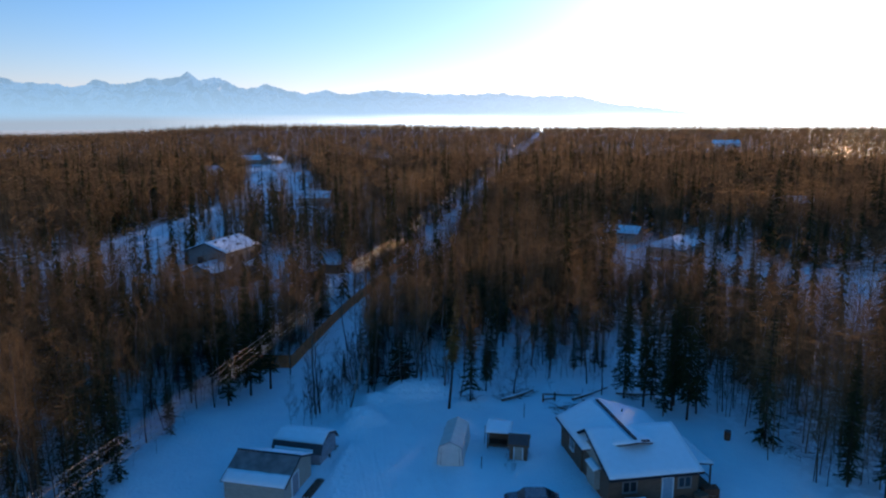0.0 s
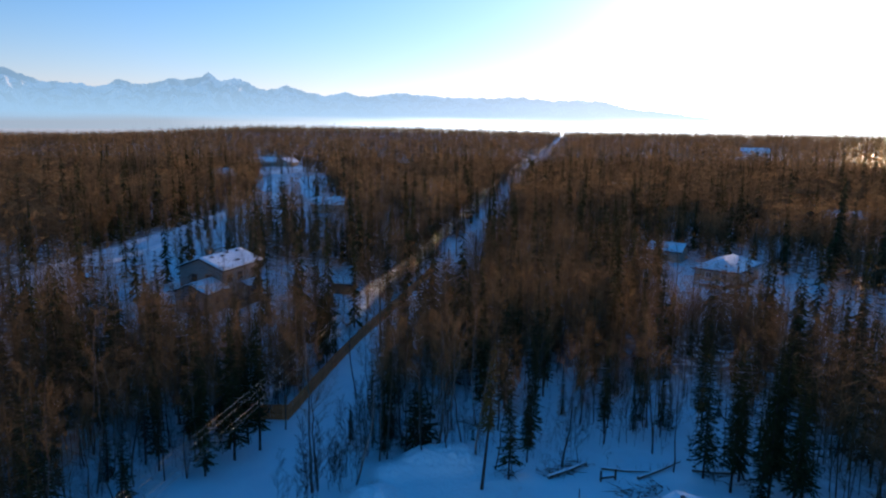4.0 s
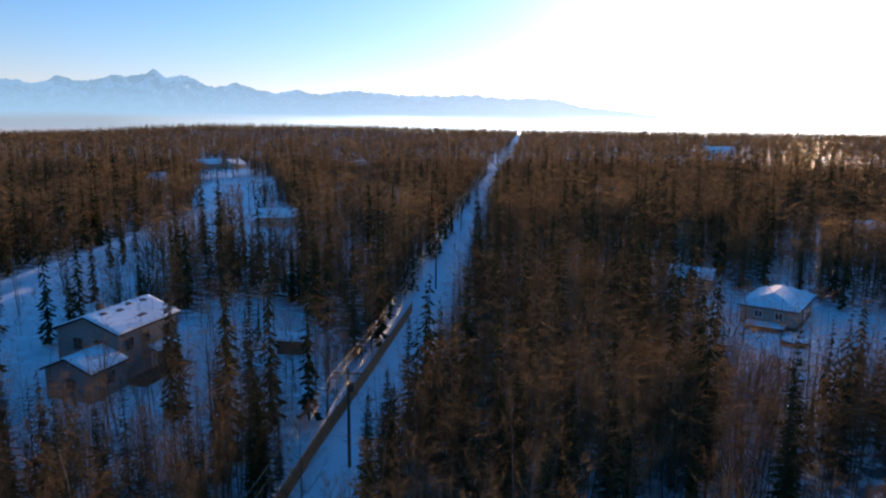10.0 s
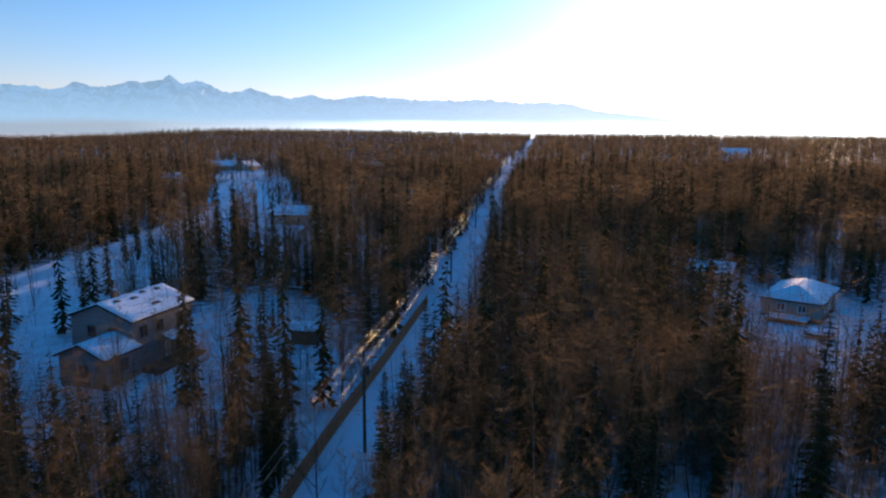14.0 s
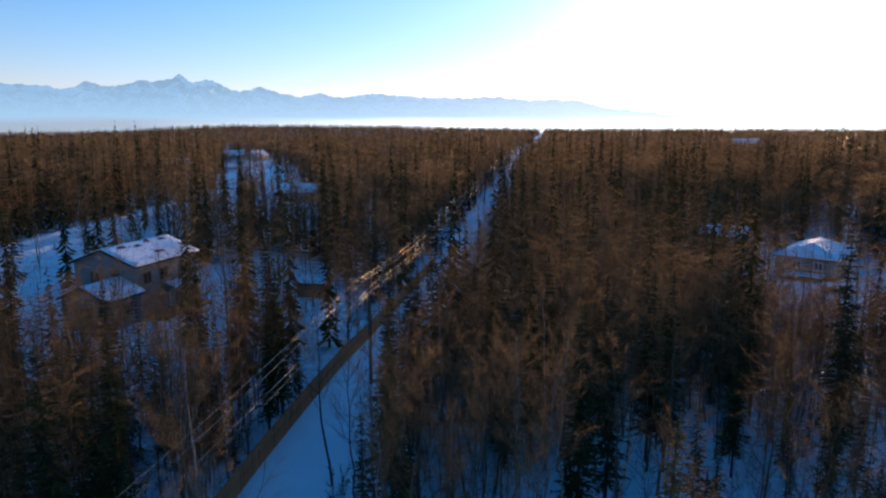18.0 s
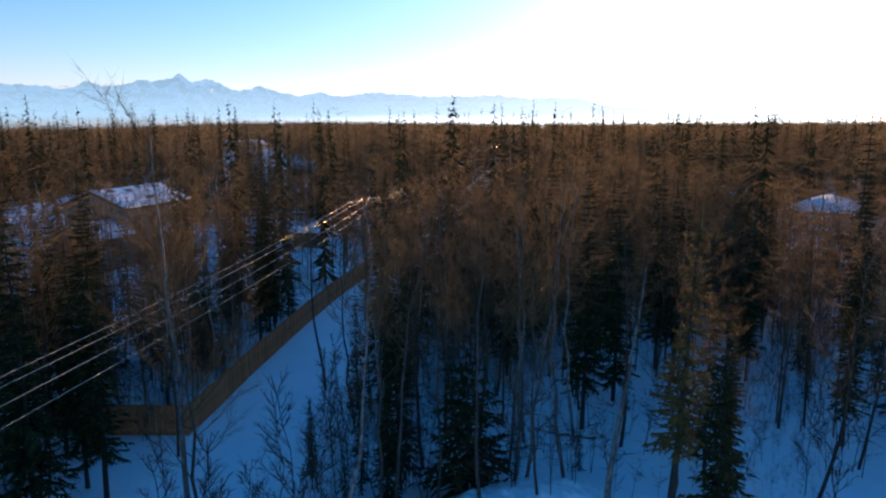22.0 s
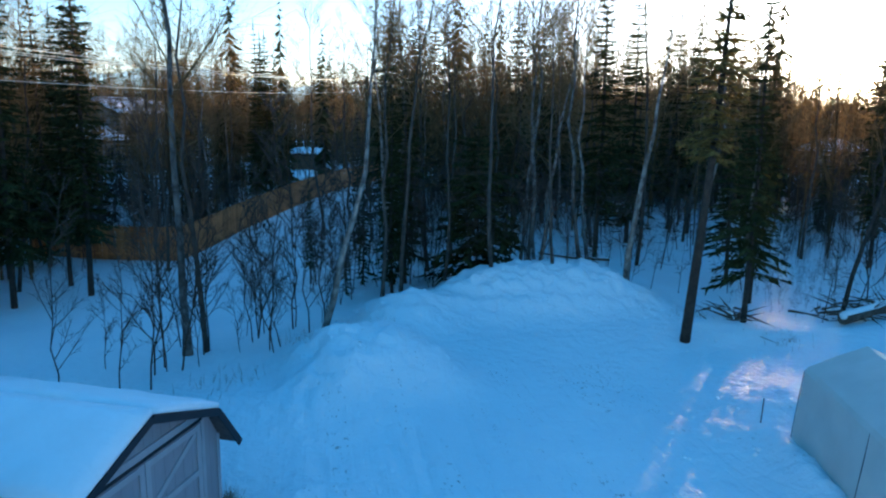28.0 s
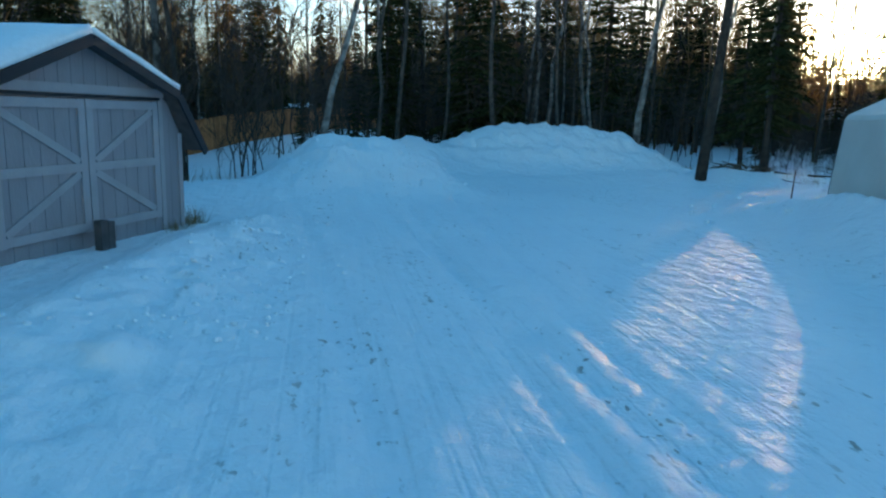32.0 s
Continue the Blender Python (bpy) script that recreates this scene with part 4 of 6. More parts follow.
def plain_birch(h, n, thick, wide=1.0, forks=4):
    """A bare birch made of tapered sticks: stem, a few rising limbs and a rounded cloud of fine twigs."""
    mb = Mesh()
    k = h * R.uniform(0.16, 0.32)
    base = Vector((R.uniform(-0.3, 0.3), R.uniform(-0.3, 0.3), k))
    top = Vector((R.uniform(-0.7, 0.7), R.uniform(-0.7, 0.7), h))
    mb.spike((0, 0, 0), top, h * 0.0050 * thick ** 0.5)
    limbs = [(base, top)]
    for i in range(forks):
        a = R.uniform(0, 6.28)
        p = Vector((0, 0, 0)).lerp(top, R.uniform(0.14, 0.6))
        e = p + Vector((math.cos(a) * h * 0.13 * wide, math.sin(a) * h * 0.13 * wide, h * R.uniform(0.2, 0.4)))
        mb.spike(p, e, h * 0.0024 * thick)
        limbs.append((p, e))
    for i in range(n):
        p0, e0 = R.choice(limbs)
        p = p0.lerp(e0, R.uniform(0.1, 1.0))
        a = R.uniform(0, 6.28)
        d = Vector((math.cos(a), math.sin(a), R.uniform(-0.35, 0.8))).normalized()
        mb.sliver(p, p + d * h * R.uniform(0.07, 0.16) * wide, 0.017 * thick)
    return tri_arrays(mb)


def plain_spruce(h, tiers, sides, wide=0.10):
    """A far spruce: a stem with tiers of ragged drooping boughs."""
    mb = Mesh()
    mb.spike((0, 0, 0), (0, 0, h), h * 0.009)
    for i in range(tiers):
        t = i / tiers
        for k in range(sides):
            r = (h * wide * (1 - t) ** 0.75 + 0.15) * R.uniform(0.45, 1.25)
            z = h * (0.07 + 0.91 * t) + R.uniform(-0.5, 0.5) * h / tiers
            a = 6.283 * (k + R.random()) / sides
            o = Vector((math.cos(a), math.sin(a), 0))
            s = Vector((-o.y, o.x, 0)) * r * 0.33
            base, tip = Vector((0, 0, z + 0.25 * r)), o * r + Vector((0, 0, z - 0.35 * r))
            mid = base.lerp(tip, 0.6)
            mb.add([base, mid + s + Vector((0, 0, -0.25 * r)), tip, mid - s + Vector((0, 0, -0.25 * r))], [(0, 1, 2), (0, 2, 3)])
    return tri_arrays(mb)


def forest_points(n, r0, r1, az0, az1, seed):
    r = np.random.RandomState(seed)
    rad = np.sqrt(r.uniform(r0 * r0, r1 * r1, n))
    az = np.radians(r.uniform(az0, az1, n))
    p = np.stack([np.sin(az) * rad, np.cos(az) * rad - 5], 1)
    ok = r.uniform(0, 1, n) > open_ground(p[:, 0], p[:, 1])
    near = (p[:, 0] > -62) & (p[:, 0] < 95) & (p[:, 1] > -14) & (p[:, 1] < 122)
    dens = 0.55 + 0.45 * waves(p[:, 0], p[:, 1], 31, 60)
    return p[ok & ~near & (r.uniform(0, 1, n) < 0.75 + dens * 0.5)], p[ok & near]


def forest(seed, n, r0, r1, az0, az1, share, birches, spruces, tag):
    p, _ = forest_points(n, r0, r1, az0, az1, seed)
    r = np.random.RandomState(seed + 1)
    patch = waves(p[:, 0], p[:, 1], 41, 90)
    isb = r.uniform(0, 1, len(p)) < share + 0.2 * patch
    for mask, protos, ma, nm in ((isb, birches, M_TWIG, "birch_forest"), (~isb, spruces, M_SPRUCE, "spruce_forest")):
        q = p[mask]
        tall = 1 + 0.3 * waves(q[:, 0], q[:, 1], 43, 45)
        strew(protos, q, tall * (r.uniform(0.65, 1.15, len(q)) if nm[0] == "b" else 0.6 + 0.75 * r.uniform(0, 1, len(q)) ** 1.6), r.uniform(0, 6.28, len(q)), ma, nm,
              "bare brown birch woods stretching " + tag if nm[0] == "b" else "dark spruces standing among the woods " + tag)


B_NEAR = [plain_birch(13.2, 105, 0.95, 1.15, 6) for _ in range(6)]
B_MID = [plain_birch(14.5, 78, 2.5, 1.3) for _ in range(6)]
B_BACK = [plain_birch(14.5, 42, 4.0, 1.3, 3) for _ in range(6)]
B_FAR = [plain_birch(12.5, 14, 15.0, 1.9, 1) for _ in range(6)]
S_MID = [plain_spruce(15.5, 24, 5, 0.085) for _ in range(4)]
S_BACK = [plain_spruce(16.5, 13, 5, 0.09) for _ in range(4)]
S_FAR = [plain_spruce(14.5, 5, 4, 0.13) for _ in range(4)]
UNDER = [plain_birch(4.6, 34, 0.95, 1.3, 3) for _ in range(4)]
forest(51, 3600, 60, 190, -32, 56, 0.86, B_MID, S_MID, "beyond the houses")
forest(55, 15000, 190, 420, -30, 54, 0.90, B_BACK, S_BACK, "behind the far houses")
forest(61, 27000, 420, 1650, -28, 50, 0.84, B_FAR, S_FAR, "to the horizon")
forest(71, 2600, 60, 900, 56, 328, 0.66, B_FAR, S_FAR, "behind the plot")
_, pn = forest_points(30000, 0, 150, -75, 95, 83)
pn = pn[np.hypot(pn[:, 0], pn[:, 1] + 4) > 36]
rn = np.random.RandomState(6)
mid = pn[2000:][(pn[2000:, 1] < 95) & (np.abs(pn[2000:, 0] - 5) < 48)][:450]
# birches added across the sun gap to dim the light on the drive
screen = np.array([(7.3 + 0.631 * k + 0.776 * o, 8.55 + 0.776 * k - 0.631 * o) for k, o in ((33, 0.9), (38, -0.7), (43, 0.3), (47, -1.3), (52, 1.2), (56, -0.2), (61, 0.7), (66, -1.0), (36, 0.1), (41, 1.5), (45, -0.2), (50, -0.9), (54, 0.6), (59, -1.5), (64, 0.1), (69, 1.0))])
rw = np.random.RandomState(8)
flank = np.stack([rw.uniform(-52, -23, 330), rw.uniform(-26, 16, 330)], 1)
flank = flank[rw.uniform(0, 1, 330) > open_ground(flank[:, 0], flank[:, 1])]
pb = np.concatenate([pn[:1750], mid, screen, flank])
kl = rw.uniform(95, 205, 170)
ol = rw.uniform(-2.8, 2.8, 170)
lane = np.stack([7.3 + 0.631 * kl + 0.776 * ol, 8.55 + 0.776 * kl - 0.631 * ol], 1)
lane_ok = np.hypot((lane[:, 0] - 76) / 19, (lane[:, 1] - 87) / 17) > 1
strew(B_NEAR, lane[lane_ok], (rw.uniform(0.6, 1.0, 170) * np.minimum(kl * 0.05 / 13.2, 0.7))[lane_ok], rw.uniform(0, 6.28, 170)[lane_ok], M_TWIG, "birch_forest", "young bare birch growth beyond the house")
strew(B_NEAR, pb, rn.uniform(0.6, 1.2, len(pb)), rn.uniform(0, 6.28, len(pb)), M_TWIG, "birch_forest", "dense bare birch growth between the houses")
ps = pn[2200:3300]
ps = ps[np.hypot(ps[:, 0], ps[:, 1] + 4) > 58][:300]
strew(S_MID, ps, rn.uniform(0.4, 1.2, len(ps)), rn.uniform(0, 6.28, len(ps)), M_SPRUCE, "spruce_forest", "dark young spruces between the bare birches")
_, pn = forest_points(26000, 0, 150, -75, 95, 81)
edge = pn[(pn[:, 1] > 20) & (pn[:, 1] < 50) & (pn[:, 0] > -24) & (pn[:, 0] < 36)][:1300]
deep = pn[(pn[:, 1] > 32) & (pn[:, 1] < 62) & (pn[:, 0] > -2) & (pn[:, 0] < 44)][700:1500]
pn = np.concatenate([deep, pn[(pn[:, 1] > 10) | (pn[:, 0] < -18) | (pn[:, 0] > 39)][:2900], edge])
ru = np.random.RandomState(5)
# low brush added in the gap to keep low sun off the snow
reach = ru.uniform(13, 80, 900)
low = np.array([(7.4 + 0.631 * k + ru.uniform(-2.6, 2.6), 8.5 + 0.776 * k + ru.uniform(-1.2, 1.2)) for k in reach])
strew(UNDER, low, ru.uniform(0.5, 1.0, len(low)) * np.minimum(reach * 0.0165, 0.8), ru.uniform(0, 6.28, len(low)), M_BRUSH, "low_brush", "low bare brush added among trees to block low sun")
_, thick = forest_points(26000, 0, 150, -75, 95, 87)
thick = thick[(thick[:, 1] > np.where(thick[:, 0] < 12, 34, 47)) & (thick[:, 1] < 92) & (thick[:, 0] > 2) & (thick[:, 0] < 62)][:850]
strew(UNDER, thick, ru.uniform(0.8, 1.7, len(thick)), ru.uniform(0, 6.28, len(thick)), M_TWIG, "undergrowth", "reddish brown undergrowth filling the birch woods")
strew(UNDER, pn, ru.uniform(0.35, 1.2, len(pn)), ru.uniform(0, 6.28, len(pn)), M_BRUSH, "brushwood", "thin bare brushwood growing among the near trees")

# ---- buildings ----
def clip_height(x, profile):
    """The height of a gable's outline over x."""
    return float(np.interp(x, [p[0] for p in profile], [p[1] for p in profile]))


def frame_at(x, y, ux, uy, z=None):
    """A matrix whose x axis runs along (ux, uy), with z up, standing on the ground."""
    l = math.hypot(ux, uy)
    ux, uy = ux / l, uy / l
    return Matrix(((ux, -uy, 0, x), (uy, ux, 0, y), (0, 0, 1, gz(x, y) if z is None else z), (0, 0, 0, 1)))


def window(parent, p, size, turn=0.0, trim=M_WHITE):
    """A framed window standing in the local x, z plane and facing -y after the turn."""
    w = new("window")
    w.parent = parent
    w.matrix_basis = pose(*p, 0, 0, turn)
    sx, sz = size
    f = Mesh()
    for a, b in (((-sx / 2, 0, 0), (sx / 2, 0, 0)), ((-sx / 2, 0, sz), (sx / 2, 0, sz)), ((-sx / 2, 0, -0.04), (-sx / 2, 0, sz + 0.04)), ((sx / 2, 0, -0.04), (sx / 2, 0, sz + 0.04)), ((0, 0, 0), (0, 0, sz))):
        f.bar(a, b, 0.10, 0.09)
    part("frame", f, trim, w)
    part("pane", Mesh().box(-sx / 2 + 0.04, -0.015, 0.03, sx / 2 - 0.04, 0.01, sz - 0.03), M_GLASS, w)
    part("sill", Mesh().box(-sx / 2 - 0.08, -0.12, -0.09, sx / 2 + 0.08, 0.02, -0.05), trim, w)
    return w


def door(parent, p, size, turn, material):
    d = new("door")
    d.parent = parent
    d.matrix_basis = pose(*p, 0, 0, turn)
    sx, sz = size
    part("leaf", Mesh().box(-sx / 2, -0.03, 0, sx / 2, 0.02, sz), material, d)
    f = Mesh()
    for a, b in (((-sx / 2 - 0.05, -0.01, 0), (-sx / 2 - 0.05, -0.01, sz + 0.1)), ((sx / 2 + 0.05, -0.01, 0), (sx / 2 + 0.05, -0.01, sz + 0.1)), ((-sx / 2, -0.01, sz + 0.05), (sx / 2, -0.01, sz + 0.05))):
        f.bar(a, b, 0.1, 0.1, (0, 1, 0))
    part("frame", f, M_WHITE, d)
    part("handle", Mesh().tube([(sx * 0.38, -0.09, sz * 0.48), (sx * 0.28, -0.09, sz * 0.48)], [0.015, 0.015], 6), M_METAL, d)
    return d


def gable_roof(parent, x0, x1, yl, yr, zl, zr, yk, zk, over=0.35, snow=(0.16, 0.16), fascia=M_DARKTRIM, seed=0.0):
    """Two roof planes over a ridge along x at yk, their edge boards and the snow on them."""
    a, b = x0 - over, x1 + over
    for y, z, s in ((yl, zl, snow[0]), (yr, zr, snow[1])):
        dy, dz = yk - y, zk - z
        e = over / abs(dy)
        ye, ze = y - dy * e, z - dz * e
        quad = [(a, ye, ze + 0.15), (b, ye, ze + 0.15), (b, yk, zk + 0.15), (a, yk, zk + 0.15)]
        part("roof_plane", Mesh().slab(quad, 0.14), M_ROOF, parent)
        f = Mesh()
        f.bar((a, ye, ze + 0.05), (b, ye, ze + 0.05), 0.05, 0.22)
        for x in (a, b):
            f.bar((x, ye, ze + 0.05), (x, yk, zk + 0.05), 0.05, 0.24)
        part("fascia", f, fascia, parent)
        if s:
            q = [Vector(p) + Vector((0, 0, 0.004)) for p in quad]
            part("snow_layer", snow_blanket(q, s, 0.5, 0.05, seed), M_SNOW, parent, "smooth unbroken snow on the roof", True)


def walls(parent, x0, x1, y0, y1, z, gable, material, t=0.16):
    """Four walls, the end ones running up into the gable; z: eaves, gable: (y, z) of the ridge."""
    part("wall", Mesh().box(x0, y0, -0.4, x1, y0 + t, z), material, parent)
    part("wall", Mesh().box(x0, y1 - t, -0.4, x1, y1, z), material, parent)
    for xa in (x0, x1 - t):
        m = Mesh()
        n = [(y0 + t, -0.4), (y1 - t, -0.4), (y1 - t, z), gable, (y0 + t, z)]
        k = len(n)
        m.add([(xa, a, b) for a, b in n] + [(xa + t, a, b) for a, b in n], [tuple(range(k))[::-1], tuple(range(k, 2 * k))] + [(i, (i + 1) % k, (i + 1) % k + k, i + k) for i in range(k)])
        part("wall", m, material, parent)
    for x in (x0, x1):
        for y in (y0, y1):
            c = Mesh()
            c.box(x - 0.03 if x == x0 else x - 0.09, y - 0.03 if y == y0 else y - 0.09, -0.3, x + 0.09 if x == x0 else x + 0.03, y + 0.09 if y == y0 else y + 0.03, z - 0.02)
            part("corner_trim", c, material, parent)


# the small barn beside the drive
PROFILE = [(-2.12, 1.06), (-1.63, 1.87), (-0.12, 2.44), (1.52, 1.86), (2.14, 1.05)]
barn = thing("small_barn", frame_at(-3.67, 6.45, 0.395, 0.919, 0.28), "grey gambrel shed with braced double doors and snowy roof", "shed")
D = 4.5
inner = [(-1.85, 1.30), (-1.60, 1.80), (-0.12, 2.36), (1.50, 1.79), (1.82, 1.28)]
for y0, y1 in ((D - 0.05, D),):
    m = Mesh()
    m.prism([(-1.85, -0.3), (1.82, -0.3)] + inner[::-1], y0, y1)
    part("back_wall", m, M_SIDING, barn)
for x in (-1.85, 1.77):
    part("side_wall", Mesh().box(x, 0.03, -0.3, x + 0.05, D - 0.05, 1.26), M_SIDING, barn)
x = -1.85
while x < 1.8:
    x1 = min(x + 0.196, 1.82)
    b = Mesh()
    za, zb = clip_height(x, inner), clip_height(x1, inner)
    b.add([(x, 0, -0.3), (x1, 0, -0.3), (x1, 0.03, -0.3), (x, 0.03, -0.3), (x, 0, za), (x1, 0, zb), (x1, 0.03, zb), (x, 0.03, za)],
          [(0, 3, 2, 1), (4, 5, 6, 7), (0, 1, 5, 4), (1, 2, 6, 5), (2, 3, 7, 6), (3, 0, 4, 7)])
    part("board", b, M_SIDING, barn)
    x = x1 + 0.006
part("backing", Mesh().prism([(-1.8, -0.3), (1.78, -0.3)] + [(a * 0.97, c - 0.04) for a, c in inner[::-1]], 0.034, 0.05), M_DARKTRIM, barn)
for i in range(4):
    (xa, za), (xb, zb) = PROFILE[i], PROFILE[i + 1]
    part("roof_panel", Mesh().slab([(xa, -0.22, za), (xb, -0.22, zb), (xb, D + 0.2, zb), (xa, D + 0.2, za)], 0.06), M_ROOF, barn)
    part("fascia", Mesh().bar((xa, -0.235, za - 0.07), (xb, -0.235, zb - 0.06), 0.03, 0.12), M_DARKTRIM, barn)
for i, t in ((1, 0.16), (2, 0.15)):
    (xa, za), (xb, zb) = PROFILE[i], PROFILE[i + 1]
    part("snow_layer", snow_blanket([(xa, -0.24, za + 0.005), (xb, -0.24, zb + 0.005), (xb, D + 0.2, zb + 0.005), (xa, D + 0.2, za + 0.005)], t, 0.2, 0.05, 3.1 * i), M_SNOW, barn, "thick rounded snow on the upper roof", True)
part("snow_layer", snow_blanket([(1.92, 0.1, 1.34), (2.14, 0.1, 1.06), (2.14, 2.4, 1.06), (1.92, 2.4, 1.34)], 0.07, 0.12, 0.04, 9.0), M_SNOW, barn, "strip of snow caught on the eave", True)
part("snow_layer", snow_blanket([(-2.12, 0.6, 1.07), (-1.9, 0.6, 1.43), (-1.9, 4.4, 1.43), (-2.12, 4.4, 1.07)], 0.06, 0.12, 0.04, 5.0), M_SNOW, barn, "strip of snow caught on the eave", True)
part("head_trim", Mesh().box(-1.62, -0.025, 1.76, 1.46, -0.001, 1.87), M_TRIM, barn)
part("head_rail", Mesh().box(-1.62, -0.045, 1.72, 1.34, -0.001, 1.755), M_DARKTRIM, barn, "dark drip rail over the doors")
for x0, x1, flip in ((-1.50, -0.115, 1), (-0.105, 1.27, -1)):
    leaf = new("barn_door")
    leaf.parent = barn
    w = x1 - x0
    leaf.matrix_basis = Matrix.Translation((x0, -0.03, 0.12))
    n = 6
    for k in range(n):
        part("board", Mesh().box(w * k / n + 0.003, 0, 0, w * (k + 1) / n - 0.003, 0.024, 1.58), M_SIDING, leaf)
    for a in (0.06, w - 0.06):
        part("stile", Mesh().bar((a, -0.014, 0), (a, -0.014, 1.58), 0.11, 0.026, (0, 1, 0)), M_TRIM, leaf)
    for z in (0.06, 0.78, 1.52):
        part("rail", Mesh().bar((0.115, -0.014, z), (w - 0.115, -0.014, z), 0.10, 0.026, (0, 1, 0)), M_TRIM, leaf)
    inn, out = (w - 0.13, 0.13) if flip > 0 else (0.13, w - 0.13)
    part("brace", Mesh().bar((inn, -0.012, 0.85), (out, -0.012, 1.45), 0.09, 0.022, (0, 1, 0)), M_TRIM, leaf)
    part("brace", Mesh().bar((inn, -0.012, 0.71), (out, -0.012, 0.13), 0.09, 0.022, (0, 1, 0)), M_TRIM, leaf)
for x in (-1.64, 1.33, 1.76):
    part("corner_board", Mesh().box(x, -0.022, -0.3, x + 0.09, -0.001, clip_height(x + 0.05, inner) - 0.03), M_TRIM, barn)
post = thing("gate_post", frame_at(-3.52, 6.15, 0.4, 0.92), "short dark square post in the snow before barn doors", "post")
part("stub", Mesh().box(-0.06, -0.05, -0.2, 0.06, 0.05, 0.36).box(0.08, -0.04, -0.2, 0.19, 0.05, 0.33), M_ROOF, post)

# the long shed behind it
shed = thing("gable_shed", frame_at(-6.2, 0.65, 0.386, 0.923, 0.25), "weathered gable shed with metal roof half cleared of snow", "shed")
roofm = mat("weathered_roof_metal", (0.30, 0.25, 0.225), 0.55, 0.2, 1.2, 0.1, 10, metal=0.3)
for y0, y1 in ((0, 0.06), (5.3, 5.36)):
    part("end_wall", Mesh().prism([(-2.7, -0.3), (2.7, -0.3), (2.7, 1.95), (0.2, 2.95), (-2.7, 1.72)], y0, y1), M_TAN, shed)
for x, z in ((-2.7, 1.7), (2.64, 1.93)):
    part("side_wall", Mesh().box(x, 0.06, -0.3, x + 0.06, 5.3, z), M_TAN, shed)
part("roof_plane", Mesh().slab([(-2.95, -0.25, 1.68), (0.2, -0.25, 3.02), (0.2, 5.6, 3.02), (-2.95, 5.6, 1.68)], 0.08), roofm, shed)
part("roof_plane", Mesh().slab([(2.95, -0.25, 1.92), (0.2, -0.25, 3.02), (0.2, 5.6, 3.02), (2.95, 5.6, 1.92)], 0.08), roofm, shed)
part("ridge_cap", Mesh().tube([(0.2, -0.27, 3.04), (0.2, 5.62, 3.04)], [0.07, 0.07], 6), M_DARKTRIM, shed)
part("snow_layer", snow_blanket([(-2.95, -0.2, 1.69), (-1.75, -0.2, 2.20), (-1.75, 5.5, 2.20), (-2.95, 5.5, 1.69)], 0.13, 0.3, 0.08, 2.0), M_SNOW, shed, "snow left on the lower half of the roof", True)
part("snow_layer", snow_blanket([(2.9, -0.2, 1.95), (0.4, -0.2, 2.95), (0.4, 5.5, 2.95), (2.9, 5.5, 1.95)], 0.05, 0.3, 0.03, 4.0), M_SNOW, shed, "thin patchy snow over the far roof plane", True)
part("fascia", Mesh().bar((-2.95, -0.27, 1.62), (0.2, -0.27, 2.96), 0.03, 0.15).bar((0.2, -0.27, 2.96), (2.95, -0.27, 1.86), 0.03, 0.15), M_DARKTRIM, shed)
d = door(shed, (-0.6, -0.035, 0.0), (1.2, 1.8), 0, M_SIDING)
stack = thing("lumber_stack", frame_at(-5.0, 0.6, 0.39, 0.92), "low stack of old boards dusted with snow", "lumber")
for k in range(7):
    part("plank", Mesh().box(-1.5 + 0.1 * (k % 3), -0.45 + 0.11 * k, 0.0, 1.6 - 0.15 * (k % 2), -0.36 + 0.11 * k, 0.12 + 0.05 * (k % 3)), M_LOG, stack)

# the fabric shelter
tent = thing("fabric_shelter", frame_at(6.15, 3.0, 0.95, -0.31, 0.3), "beige tarpaulin shelter with a peaked roof standing in snow", "shelter")
W, LN = 2.45, 5.55
sec = [(0.0, -0.1), (0.05, 0.6), (0.11, 1.25), (0.155, 1.72), (0.21, 1.80), (0.70, 2.05), (1.225, 2.28)]
sec = sec + [(W - a, b) for a, b in sec[-2::-1]]
m = Mesh()
rows = 12
vs = []
for j in range(rows + 1):
    y = LN * j / rows
    rib = abs((j % 3) - 1.5) / 1.5
    for a, b in sec:
        k = 1 - 0.02 * (1 - rib)
        vs.append((W / 2 + (a - W / 2) * k + R.uniform(-0.008, 0.008), y, b * (1 - 0.018 * (1 - rib)) + R.uniform(-0.006, 0.006)))
n = len(sec)
m.add(vs, [(j * n + i, j * n + i + 1, (j + 1) * n + i + 1, (j + 1) * n + i) for j in range(rows) for i in range(n - 1)])
part("cover", m, M_TARP, tent)
for y in (0.0, LN):
    e = Mesh()
    e.prism(sec, y - 0.012, y + 0.012)
    part("end_panel", e, M_TARP, tent)
for y in (-0.03, LN / 2, LN + 0.03):
    part("rib", Mesh().tube([(a * 0.985 + 0.02, y, b * 0.985) for a, b in sec], [0.022] * n, 5), M_METAL, tent)
part("zip", Mesh().bar((0.35, -0.03, 0.0), (0.42, -0.03, 1.6), 0.03, 0.02, (0, 1, 0)).bar((W - 0.35, -0.03, 0.0), (W - 0.42, -0.03, 1.6), 0.03, 0.02, (0, 1, 0)), M_DARKTRIM, tent)

